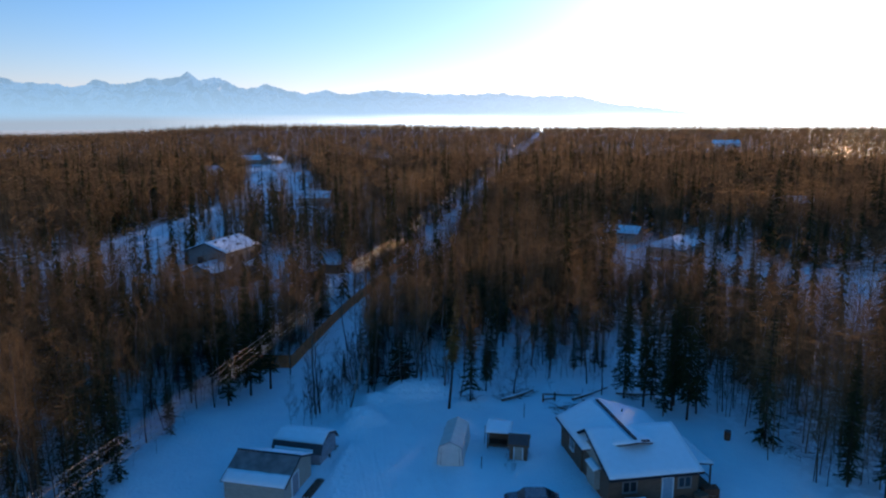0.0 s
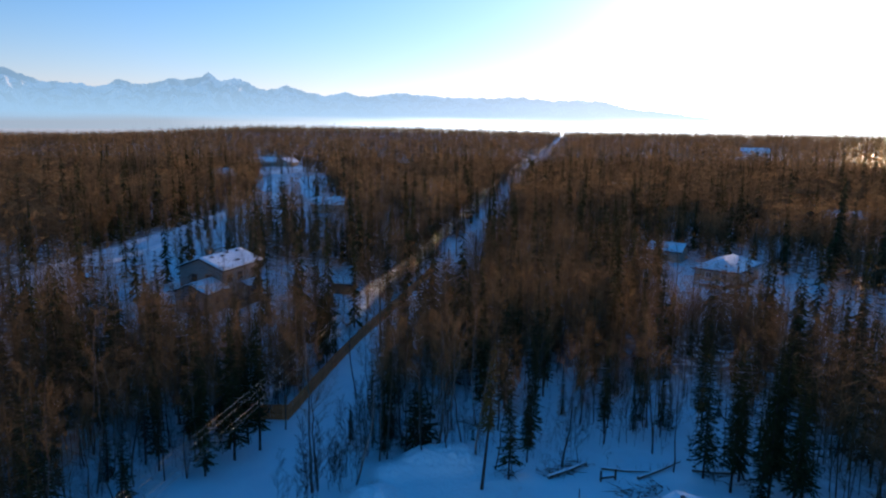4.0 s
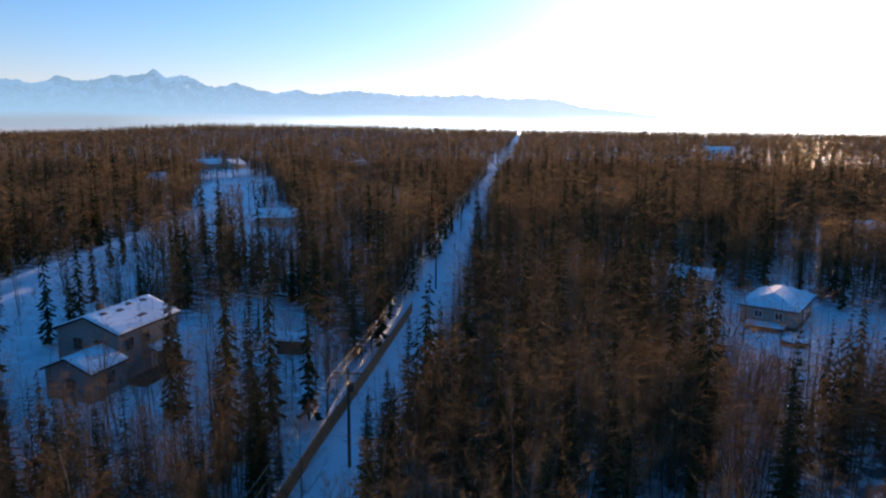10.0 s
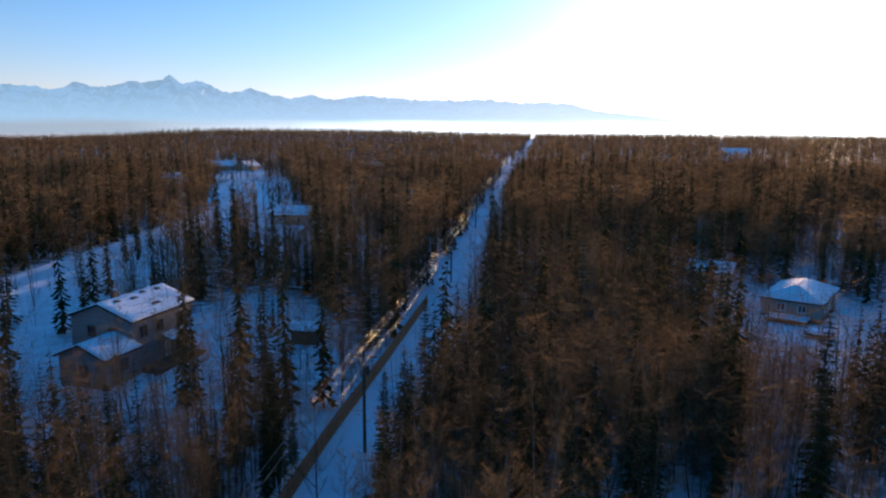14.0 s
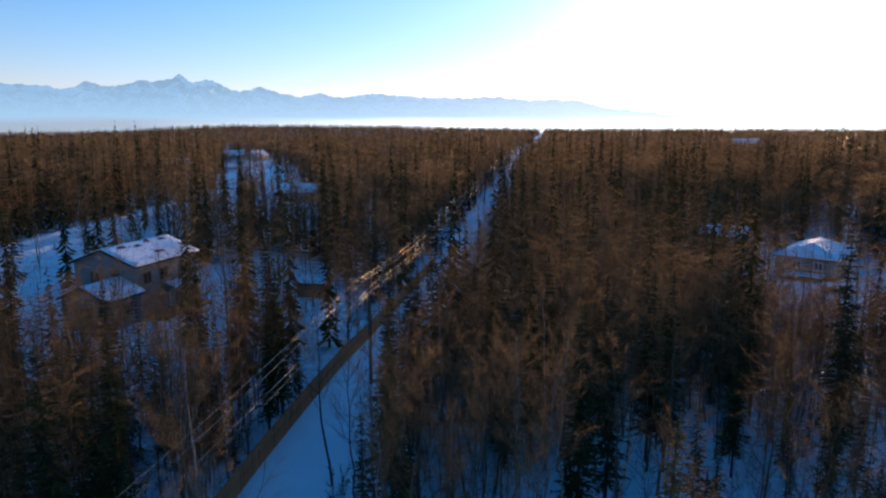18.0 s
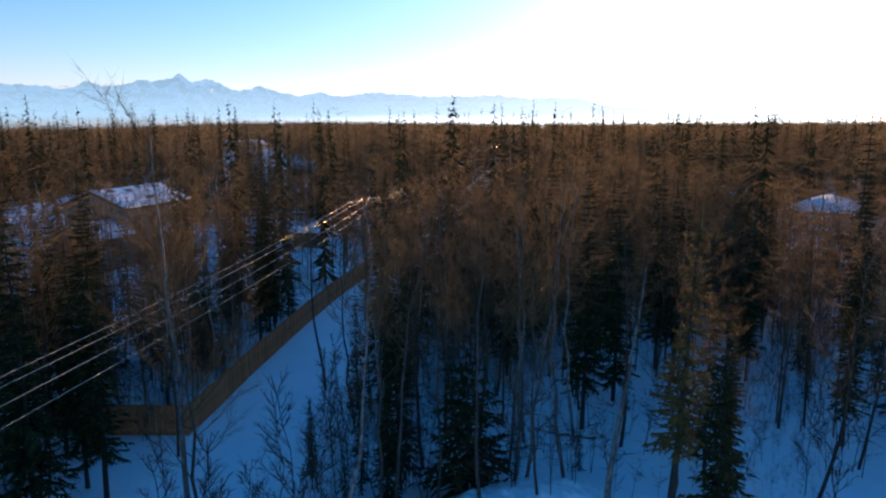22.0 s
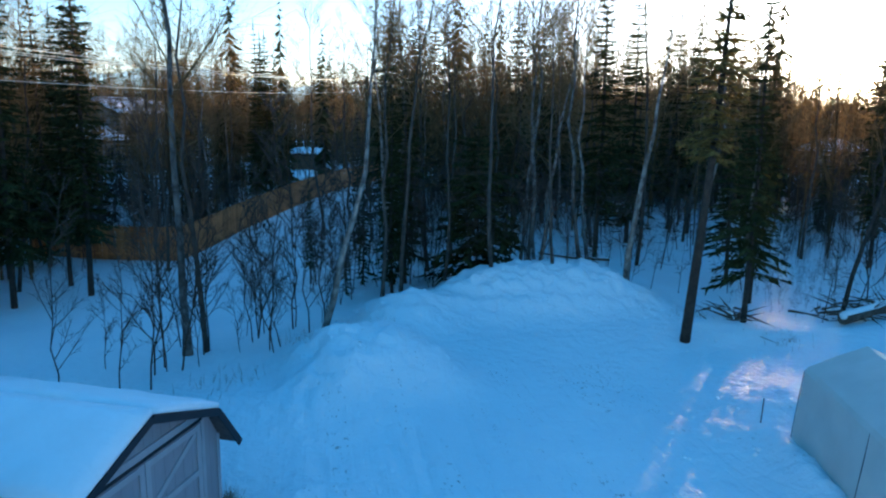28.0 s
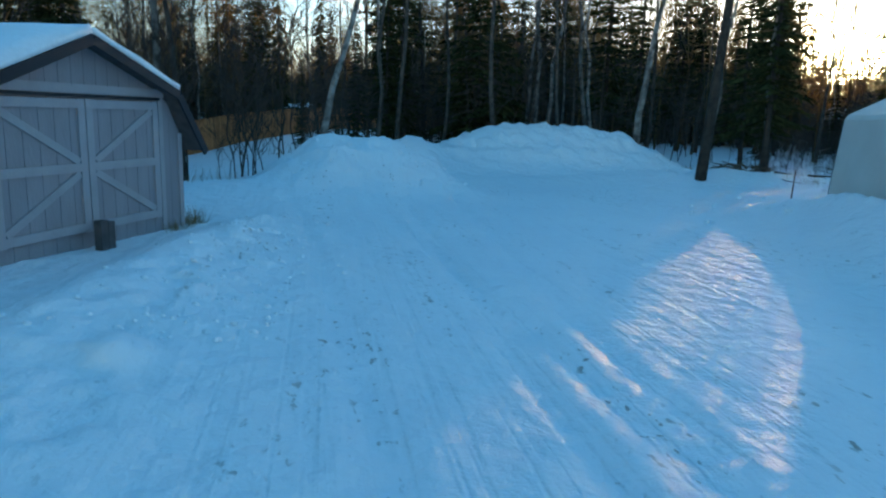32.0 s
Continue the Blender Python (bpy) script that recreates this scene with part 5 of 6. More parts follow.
# wood shed, hut and small things between shelter and house
ws = thing("wood_shed", frame_at(12.7, 5.9, 0.94, -0.34), "open-fronted wood shed of rough boards, snow on top", "shed")
for x in (-1.0, 1.0):
    for y in (-0.8, 0.8):
        part("post", Mesh().box(x - 0.06, y - 0.06, -0.2, x + 0.06, y + 0.06, 1.75 if y < 0 else 2.0), M_POLE, ws)
part("back_wall", Mesh().box(-1.0, 0.8, -0.2, 1.0, 0.86, 1.9), M_BROWN, ws)
part("side_wall", Mesh().box(0.98, -0.8, -0.2, 1.04, 0.8, 1.75), M_BROWN, ws)
part("roof_plane", Mesh().slab([(-1.2, -1.1, 1.72), (1.2, -1.1, 1.72), (1.2, 1.0, 2.1), (-1.2, 1.0, 2.1)], 0.07), M_BROWN, ws)
part("snow_layer", snow_blanket([(-1.2, -1.1, 1.725), (1.2, -1.1, 1.725), (1.2, 1.0, 2.105), (-1.2, 1.0, 2.105)], 0.2, 0.3, 0.08), M_SNOW, ws, "", True)
for k in range(24):
    part("split_log", Mesh().tube([(-0.9 + 0.15 * (k % 12), -0.5 + R.uniform(-0.05, 0.05), 0.12 + 0.17 * (k // 12)), (-0.9 + 0.15 * (k % 12), 0.6, 0.12 + 0.17 * (k // 12))], [0.07, 0.075], 6), M_LOG, ws)
hut = thing("hut", frame_at(14.0, 3.4, 0.94, -0.34), "small grey board hut with a pitched roof", "hut")
walls(hut, -0.8, 0.8, -0.8, 0.8, 1.6, (0, 2.15), M_BROWN, 0.06)
gable_roof(hut, -0.8, 0.8, -0.8, 0.8, 1.55, 1.55, 0.0, 2.1, 0.18, (0.0, 0.14), M_BROWN)
door(hut, (0, -0.83, 0.05), (0.7, 1.45), 0, M_TAN)

# ---- the house on the plot ----
home = thing("house", frame_at(23.4, -0.6, 1, 0.0, 0.25), "single-storey brown house with snowy cross gables and porch", "house")
walls(home, -4.6, 3.2, -5.7, 0.2, 2.55, (-1.6, 3.9), M_BROWN)
gable_roof(home, -4.3, 2.95, -5.75, 1.6, 2.55, 2.9, -0.4, 4.15, 0.45, (0.2, 0.2), seed=1.0)
walls(home, -4.7, 2.9, 0.2, 5.6, 2.55, (2.8, 2.6), M_BROWN)
for x0, x1, s, sd in ((-5.2, -1.5, 0.2, 2.0), (3.6, -1.5, 0.16, 5.0)):
    q = [(x0, -1.2, 2.75), (x0, 5.9, 2.75), (x1, 5.9, 4.45), (x1, -4.0, 4.45)]
    part("roof_plane", Mesh().slab(q, 0.14), M_ROOF, home)
    part("snow_layer", snow_blanket([Vector(p) + Vector((0, 0, 0.004)) for p in q], s, 0.5, 0.06, sd), M_SNOW, home, "smooth unbroken snow on the roof", True)
    part("fascia", Mesh().bar((x0, -1.2, 2.66), (x0, 5.9, 2.66), 0.05, 0.22).bar((x0, 5.9, 2.66), (x1, 5.9, 4.36), 0.05, 0.22), M_DARKTRIM, home)
part("ridge_vent", Mesh().box(-1.62, -3.6, 4.55, -1.36, 5.0, 4.66), M_DARKTRIM, home, "dark bare ridge strip between snow fields")
part("ridge_vent", Mesh().box(-0.9, -3.7, 4.30, -0.2, -3.4, 4.40), M_DARKTRIM, home)
part("vent_pipe", Mesh().tube([(0.3, 3.2, 3.6), (0.3, 3.2, 4.3)], [0.06, 0.06], 8), M_METAL, home)
part("gable_wall", Mesh().add([(-4.62, -4.2, 2.3), (-4.62, 0.6, 2.3), (-4.62, -1.4, 3.9), (-4.50, -4.2, 2.3), (-4.50, 0.6, 2.3), (-4.50, -1.4, 3.9)], [(0, 2, 1), (3, 4, 5), (0, 1, 4, 3), (1, 2, 5, 4), (2, 0, 3, 5)]), M_TAN, home)
window(home, (-4.63, -3.0, 0.9), (1.5, 1.1), -90)
window(home, (-4.73, 2.6, 1.0), (1.0, 1.0), -90)
window(home, (-2.8, -5.73, 1.1), (1.2, 0.9), 0, M_TAUPE)
window(home, (2.0, -5.73, 1.1), (1.1, 0.9), 0, M_TAUPE)
door(home, (0.5, -5.73, 0.1), (0.85, 1.95), 0, M_DOOR)
part("porch_roof", Mesh().slab([(3.2, -4.6, 2.55), (5.2, -4.6, 2.25), (5.2, 0.6, 2.25), (3.2, 0.6, 2.55)], 0.1), M_ROOF, home)
part("snow_layer", snow_blanket([(3.2, -4.6, 2.555), (5.2, -4.6, 2.255), (5.2, 0.6, 2.255), (3.2, 0.6, 2.555)], 0.15, 0.4, 0.05, 8.0), M_SNOW, home, "", True)
for y in (-4.4, -1.9, 0.4):
    part("porch_post", Mesh().box(5.0, y - 0.06, -0.2, 5.12, y + 0.06, 2.2), M_POLE, home)
part("porch_floor", Mesh().box(3.25, -4.6, 0.05, 5.2, 0.6, 0.2), M_POLE, home)
part("porch_rail", Mesh().bar((5.06, -4.4, 0.95), (5.06, 0.4, 0.95), 0.06, 0.08), M_POLE, home)
part("bay", Mesh().box(-5.1, -3.9, 0.5, -4.62, -2.1, 2.2), M_TAN, home)
part("snow_layer", snow_blanket([(-5.25, -4.0, 2.2), (-4.63, -4.0, 2.4), (-4.63, -2.0, 2.4), (-5.25, -2.0, 2.2)], 0.12, 0.2, 0.03), M_SNOW, home, "", True)


def crate(x, y, w, d, h, turn, label, material):
    """A slatted box: four corner posts, boards on the sides, a lid."""
    c = thing("crate", Matrix.Translation((x, y, gz(x, y))) @ Matrix.Rotation(turn, 4, 'Z'), label, "crate")
    for sx in (-1, 1):
        for sy in (-1, 1):
            part("corner_post", Mesh().box(sx * w / 2 - 0.03, sy * d / 2 - 0.03, -0.1, sx * w / 2 + 0.03, sy * d / 2 + 0.03, h), material, c)
    for k in range(3):
        z = 0.04 + k * h / 3
        for sy in (-1, 1):
            part("board", Mesh().box(-w / 2 + 0.03, sy * d / 2 - 0.012, z, w / 2 - 0.03, sy * d / 2 + 0.012, z + h / 3 - 0.03), material, c)
        for sx in (-1, 1):
            part("board", Mesh().box(sx * w / 2 - 0.012, -d / 2 + 0.03, z, sx * w / 2 + 0.012, d / 2 - 0.03, z + h / 3 - 0.03), material, c)
    part("lid", Mesh().box(-w / 2 - 0.04, -d / 2 - 0.04, h + 0.002, w / 2 + 0.04, d / 2 + 0.04, h + 0.04), material, c)
    return c


crate(26.6, -6.9, 0.9, 0.7, 0.7, 0.2, "dark wooden crate standing by the house front", M_BROWN)
crate(27.7, -6.4, 1.2, 0.8, 0.9, -0.15, "large rust-brown box beside the porch", M_RUST)
crate(25.0, -7.0, 0.7, 0.6, 0.5, 0.5, "low weathered crate in the snow before the house", M_POLE)
for x, y, h in ((11.4, 6.4, 1.9), (16.85, 11.7, 1.5), (10.0, 1.65, 1.2)):
    pl = thing("pole", Matrix.Translation((x, y, gz(x, y))), "thin dark pole standing upright in the yard's snow", "pole", "poles in the yard")
    part("rod", Mesh().tube([(0, 0, -0.2), (0.02, 0.01, h * 0.5), (0.04, 0, h)], [0.045, 0.042, 0.035], 7), M_POLE, pl)
for x, y, sc in ((12.4, 0.2, 0.42), (12.75, 0.5, 0.36), (12.1, 0.55, 0.38)):
    lay("sapling0", x, y, sc, R.uniform(0, 6.28))


def car(x, y, ux, uy, label, snowy):
    c = thing("car", frame_at(x, y, ux, uy), label, "car")
    side = [(-2.2, 0.35), (-2.25, 0.75), (-1.9, 0.95), (-1.2, 1.0), (-0.6, 1.45), (1.1, 1.5), (1.9, 1.05), (2.2, 0.95), (2.25, 0.4)]
    m = Mesh()
    m.prism(side, -0.85, 0.85)
    part("body", m, M_CAR, c)
    part("windscreen", Mesh().slab([(-1.16, -0.7, 1.03), (-1.16, 0.7, 1.03), (-0.63, 0.62, 1.43), (-0.63, -0.62, 1.43)], 0.02), M_GLASS, c)
    part("rear_window", Mesh().slab([(1.86, -0.7, 1.09), (1.86, 0.7, 1.09), (1.14, 0.62, 1.49), (1.14, -0.62, 1.49)], 0.02), M_GLASS, c)
    for s in (-0.86, 0.86):
        part("side_window", Mesh().add([(-0.95, s, 1.02), (1.5, s, 1.05), (1.0, s, 1.42), (-0.5, s, 1.38), (-0.95, s * 0.99, 1.02), (1.5, s * 0.99, 1.05), (1.0, s * 0.99, 1.42), (-0.5, s * 0.99, 1.38)], [(0, 1, 2, 3), (7, 6, 5, 4), (0, 4, 5, 1), (1, 5, 6, 2), (2, 6, 7, 3), (3, 7, 4, 0)]), M_GLASS, c)
    for wx in (-1.4, 1.4):
        for s in (-0.8, 0.8):
            w = new("wheel")
            w.parent = c
            w.matrix_basis = Matrix.Translation((wx, s, 0.32))
            part("tyre", Mesh().tube([(0, -0.1, 0), (0, 0.1, 0)], [0.32, 0.32], 18), M_RUBBER, w)
            part("rim", Mesh().tube([(0, -0.11, 0), (0, 0.11, 0)], [0.19, 0.19], 12), M_METAL, w)
    if snowy:
        part("snow_layer", snow_blanket([(-0.6, -0.75, 1.46), (-0.6, 0.75, 1.46), (1.1, 0.75, 1.51), (1.1, -0.75, 1.51)], 0.12, 0.2, 0.03), M_SNOW, c, "", True)
    return c


car(12.6, -5.6, 0.95, -0.2, "dark parked car standing on packed snow", False)
car(20.0, -8.6, 0.98, -0.1, "dark parked car with snow on its roof", True)

drum = thing("steel_drum", Matrix.Translation((35.1, 3.2, gz(35.1, 3.2))), "rusty red steel drum standing in the snow", "drum")
part("body", Mesh().tube([(0, 0, -0.1), (0, 0, 0.3), (0, 0, 0.32), (0, 0, 0.6), (0, 0, 0.62), (0, 0, 0.9)], [0.3, 0.3, 0.32, 0.3, 0.32, 0.3], 18), M_RUST, drum)
part("rim", Mesh().tube([(0, 0, 0.88), (0, 0, 0.93)], [0.32, 0.32], 18), M_METAL, drum)
rack = thing("log_rack", frame_at(20.8, 15.4, 0.95, 0.1), "rough timber rack with two upright posts", "rack")
for x in (-0.7, 0.7):
    part("post", Mesh().tube([(x, 0, -0.2), (x, 0, 1.0)], [0.1, 0.09], 7), M_POLE, rack)
part("beam", Mesh().tube([(-0.8, 0, 0.3), (0.8, 0, 0.3)], [0.09, 0.09], 7), M_POLE, rack)
stake = thing("stake", Matrix.Translation((7.85, 9.17, gz(7.85, 9.17))), "thin dark marker stake stuck in the snow", "stake")
part("rod", Mesh().tube([(0, 0, -0.2), (0.02, 0, 0.25), (0.03, 0, 0.55)], [0.014, 0.013, 0.011], 6), M_RUST, stake)
for k, (x0, y0, x1, y1, r) in enumerate(((15.6, 16.2, 19.8, 18.3, 0.2), (12.4, 27.6, 9.4, 29.3, 0.08), (23.5, 15.2, 28.5, 17.4, 0.16), (21.0, 17.6, 25.0, 16.0, 0.12), (5.0, 26.5, 9.0, 27.2, 0.1), (29, 16, 33, 14.6, 0.15), (-6, 118, 6, 112, 0.3))):
    a = Vector((x0, y0, gz(x0, y0) + r * 1.2))
    b = Vector((x1, y1, gz(x1, y1) + r * 2.2))
    lg = thing("fallen_log", Matrix.Translation((x0, y0, gz(x0, y0))), "fallen bare tree trunk lying half in snow", "log", "fallen logs at the wood's edge")
    o = Vector((x0, y0, gz(x0, y0)))
    mid = (a + b) / 2 + Vector((0, 0, -0.08))
    part("stem", Mesh().tube([a - o, mid - o, b - o], [r, r * 0.85, r * 0.6], 8), M_LOG, lg)
    s = Mesh()
    for j in range(9):
        p = a.lerp(b, R.uniform(0.25, 1)) - o
        s.spike(p, p + Vector((R.uniform(-0.7, 0.7), R.uniform(-0.7, 0.7), R.uniform(0.1, 0.9))), r * 0.16)
    part("broken_branch", s, M_LOG, lg)["kind"] = "stuff"
    part("snow_layer", Mesh().tube([a - o + Vector((0, 0, r * 0.55)), mid - o + Vector((0, 0, r * 0.5)), b - o + Vector((0, 0, r * 0.4))], [r * 0.7, r * 0.7, r * 0.4], 7), M_SNOW, lg, "", True)

# brush piles and broken wood lying in the snow east of the house
def brush_pile(x, y, n, spread):
    g = Mesh()
    for i in range(n):
        a = Vector((R.gauss(0, spread), R.gauss(0, spread), R.uniform(-0.05, 0.25)))
        t = R.uniform(0, 6.28)
        ln = R.uniform(0.5, 1.6)
        g.spike(a, a + Vector((math.cos(t) * ln, math.sin(t) * ln, R.uniform(-0.15, 0.35))), R.uniform(0.02, 0.06))
    ob = new("brush_pile", g.mesh("brush_pile", M_LOG))
    ob.location = (x, y, gz(x, y))
    return tagged(ob, "heap of dark broken branches lying in snow", "brush pile", kind="stuff")


for x, y, n, s in ((49, 12, 40, 0.8), (52, 9.5, 30, 0.6), (46, 7, 46, 1.0), (54, 13, 26, 0.5), (43, 9.5, 14, 0.4), (56, 6, 30, 0.7), (30.5, 14.6, 26, 0.5), (33, 13.2, 20, 0.4), (16.5, 17.5, 40, 0.7), (19.0, 18.6, 30, 0.6), (12.2, 17.2, 26, 0.5), (46.6, 7.7, 60, 1.1), (48.7, 4.4, 50, 0.8), (39.6, -0.4, 46, 0.9), (43.2, 3.4, 36, 1.2), (21.8, 12.6, 50, 0.8), (24.2, 13.4, 30, 0.6), (28.3, 6.4, 40, 0.5)):
    brush_pile(x, y, n, s)

# ---- neighbours ----
def simple_house(name, m, w, d, eave, ridge, wall, label, wins=(), snow=(0.18, 0.18), fascia=M_DARKTRIM, seed=0.0, trim=M_WHITE):
    h = thing(name, m, label, "house")
    walls(h, -w / 2, w / 2, -d / 2, d / 2, eave, (0, ridge), wall)
    gable_roof(h, -w / 2, w / 2, -d / 2, d / 2, eave, eave, 0, ridge, 0.45, snow, fascia, seed)
    for p, s, t in wins:
        window(h, p, s, t, trim)
    return h


# two-storey house west of the line: x along its front
e = Vector((0.466, 0.885, 0))
pn2 = Vector((-0.885, 0.466, 0))
c0 = Vector((-21.9, 77.1, 0)) + e * 5.4 + pn2 * 4.4
west = simple_house("house", frame_at(c0.x, c0.y, e.x, e.y, 0.9), 10.4, 8.6, 6.15, 7.75, M_TAUPE, "two-storey taupe house with snowy roof among birches",
                    (((-3.4, -4.33, 3.9), (1.2, 1.2), 0), ((-0.6, -4.33, 3.9), (1.2, 1.2), 0), ((3.2, -4.33, 3.9), (1.2, 1.2), 0), ((3.0, -4.33, 1.0), (1.8, 1.3), 0), ((-5.23, 1.4, 3.9), (1.1, 1.2), -90), ((-5.23, -1.6, 3.9), (1.1, 1.2), -90)), (0.16, 0.16), seed=3.0, trim=M_POLE)
for x, y, s in ((-3.4, -0.9, 0.5), (-1.0, -1.2, 0.55), (1.2, -0.6, 0.45), (0.4, -3.2, 0.8), (3.6, -0.8, 0.5)):
    zr = 8.0 + y * 1.6 / 4.3
    part("roof_patch", Mesh().slab([(x - s, y - 0.22, zr - 0.08 + 0.13), (x + s, y - 0.22, zr - 0.08 + 0.13), (x + s * 0.7, y + 0.25, zr + 0.1 + 0.13), (x - s * 0.8, y + 0.25, zr + 0.1 + 0.13)], 0.1), M_ROOF, west, "dark bare shingles where snow slid off")
part("chimney", Mesh().box(-2.2, 0.6, 7.0, -1.6, 1.2, 8.5), M_BROWN, west)
part("porch_roof", Mesh().slab([(-0.5, -5.9, 2.7), (3.6, -5.9, 2.7), (3.6, -4.3, 3.3), (-0.5, -4.3, 3.3)], 0.12), M_ROOF, west)
part("snow_layer", snow_blanket([(-0.5, -5.9, 2.705), (3.6, -5.9, 2.705), (3.6, -4.31, 3.305), (-0.5, -4.31, 3.305)], 0.12, 0.4, 0.04), M_SNOW, west, "", True)
for x in (-0.4, 3.5):
    part("porch_post", Mesh().box(x - 0.08, -5.85, -0.2, x + 0.08, -5.7, 2.65), M_POLE, west)
door(west, (0.8, -4.33, 0.1), (1.0, 2.05), 0, M_TAN)
walls(west, -10.6, -5.22, -5.2, 0.9, 3.4, (-2.15, 4.7), M_TAUPE)
gable_roof(west, -10.6, -5.6, -5.2, 0.9, 3.4, 3.4, -2.15, 4.7, 0.4, (0.15, 0.15), seed=6.0)
window(west, (-7.8, -5.23, 1.5), (1.3, 1.1), 0, M_POLE)
window(west, (-10.63, -2.4, 1.3), (1.2, 1.1), -90, M_POLE)
part("deck", Mesh().box(-4.9, -7.4, -0.1, 3.9, -4.35, 0.25), M_POLE, west)

# hipped house east of the line
rf, rr = Vector((74.06, 85.0, 0)), Vector((84.74, 94.47, 0))
ax = (rr - rf).normalized()
east = thing("house", frame_at(*((rf + rr) / 2 + Vector((-ax.y, ax.x, 0)) * 4.6).to_2d(), ax.x, ax.y, 0.1), "pale house with a hipped snowy roof in a clearing", "house")
part("wall", Mesh().box(-6.6, -4.2, -1.7, 6.6, -4.04, 2.75), M_TAN, east)
part("wall", Mesh().box(-6.6, 4.04, -1.7, 6.6, 4.2, 2.75), M_TAN, east)
part("wall", Mesh().box(-6.6, -4.04, -1.7, -6.44, 4.04, 2.75), M_TAN, east)
part("wall", Mesh().box(6.44, -4.04, -1.7, 6.6, 4.04, 2.75), M_TAN, east)
A, B, C, E2 = (-7.1, -4.7, 2.7), (7.1, -4.7, 2.7), (7.1, 4.7, 2.7), (-7.1, 4.7, 2.7)
K1, K2 = (-3.2, 0, 4.45), (3.2, 0, 4.45)
hip = Mesh().add([A, B, C, E2, K1, K2, (-7.1, -4.7, 2.55), (7.1, -4.7, 2.55), (7.1, 4.7, 2.55), (-7.1, 4.7, 2.55)], [(0, 1, 5, 4), (1, 2, 5), (2, 3, 4, 5), (3, 0, 4), (6, 9, 8, 7), (0, 6, 7, 1), (1, 7, 8, 2), (2, 8, 9, 3), (3, 9, 6, 0)])
part("roof", hip, M_ROOF, east)
up = 0.22
sn = Mesh().add([(-7.0, -4.6, 2.76), (7.0, -4.6, 2.76), (7.0, 4.6, 2.76), (-7.0, 4.6, 2.76), (-6.9, -4.5, 2.76 + up), (6.9, -4.5, 2.76 + up), (6.9, 4.5, 2.76 + up), (-6.9, 4.5, 2.76 + up), (-3.2, 0, 4.46 + up), (3.2, 0, 4.46 + up)],
                [(4, 5, 9, 8), (5, 6, 9), (6, 7, 8, 9), (7, 4, 8), (0, 1, 5, 4), (1, 2, 6, 5), (2, 3, 7, 6), (3, 0, 4, 7), (0, 3, 2, 1)])
part("snow_layer", sn, M_SNOW, east, "even snow over the hipped roof")
for p, s, t in (((-6.63, -1.6, 1.0), (1.1, 1.1), -90), ((-6.63, 1.4, 1.0), (1.1, 1.1), -90), ((-3.2, -4.23, 1.0), (1.3, 1.1), 0), ((2.8, -4.23, 1.0), (1.3, 1.1), 0)):
    window(east, p, s, t)
for q in ((-6.62, -4.22, 6.62, -4.201), (-6.62, -4.2, -6.601, 4.2), (6.601, -4.2, 6.62, 4.2)):
    part("lower_siding", Mesh().box(q[0], q[1], -1.7, q[2], q[3], 0.05), M_BROWN, east, "dark siding of the lower storey")
door(east, (0, -4.23, 0.1), (1.0, 2.0), 0, M_WHITE)
part("deck", Mesh().box(-10.2, -3.0, 0.25, -6.63, 2.8, 0.45), M_POLE, east)
for q in (-2.9, 2.7):
    part("deck_post", Mesh().box(-10.15, q - 0.06, -1.4, -10.03, q + 0.06, 0.249), M_POLE, east)
part("snow_layer", snow_blanket([(-10.2, -3.0, 0.452), (-6.7, -3.0, 0.452), (-6.7, 2.8, 0.452), (-10.2, 2.8, 0.452)], 0.12, 0.4, 0.04), M_SNOW, east, "", True)

simple_house("garage", frame_at(73.4, 114.2, 0.75, -0.66), 7.5, 6.0, 2.6, 4.0, M_TAN, "low tan garage with a snowy gable roof", (((0, -3.03, 1.0), (1.0, 0.9), 0),), seed=1.5)
simple_house("house", frame_at(-7.2, 206.5, 1, -0.1), 11.0, 8.0, 2.9, 5.0, M_TAN, "tan house with snowy roof beside a snowfield", (((-3, -4.03, 1.0), (1.2, 1.1), 0), ((2.5, -4.03, 1.0), (1.2, 1.1), 0)), seed=2.5)
simple_house("house", frame_at(-61.3, 325, 0.8, -0.6), 9.0, 8.0, 4.8, 7.4, M_WHITE, "white two-storey house with sunlit snowy roof", (((-2, -4.03, 3.0), (1.2, 1.1), 0), ((2, -4.03, 3.0), (1.2, 1.1), 0)), seed=4.5)
simple_house("house", frame_at(-56.5, 468, 1, 0.1), 15.0, 9.0, 3.0, 6.0, M_TAN, "long tan house with broad snowy roof", (((-4, -4.53, 1.0), (1.4, 1.1), 0),), seed=5.5)
simple_house("house", frame_at(-41.0, 464, 0.5, 0.86), 13.0, 9.0, 3.0, 6.0, M_TAN, "tan house end-on with snowy roof", (((-4, -4.53, 1.0), (1.4, 1.1), 0),), seed=6.5)
simple_house("house", frame_at(154, 162, 0.9, -0.4), 11.0, 8.0, 2.8, 4.8, M_TAN, "tan house with snowy roof in thick woods", (((-3, -4.03, 1.0), (1.2, 1.1), 0),), seed=7.5)
simple_house("house", frame_at(127, 273, 0.9, -0.3), 9.0, 7.0, 2.8, 4.8, M_TAN, "small tan house with snowy roof deep in woods", (((-2, -3.53, 1.0), (1.1, 1.0), 0),), seed=10.5)
simple_house("house", frame_at(38, 462, 0.8, 0.5), 12.0, 8.0, 3.0, 5.4, M_TAUPE, "grey house with snowy roof in a far clearing", (((-3, -4.03, 1.0), (1.2, 1.1), 0),), seed=11.5)
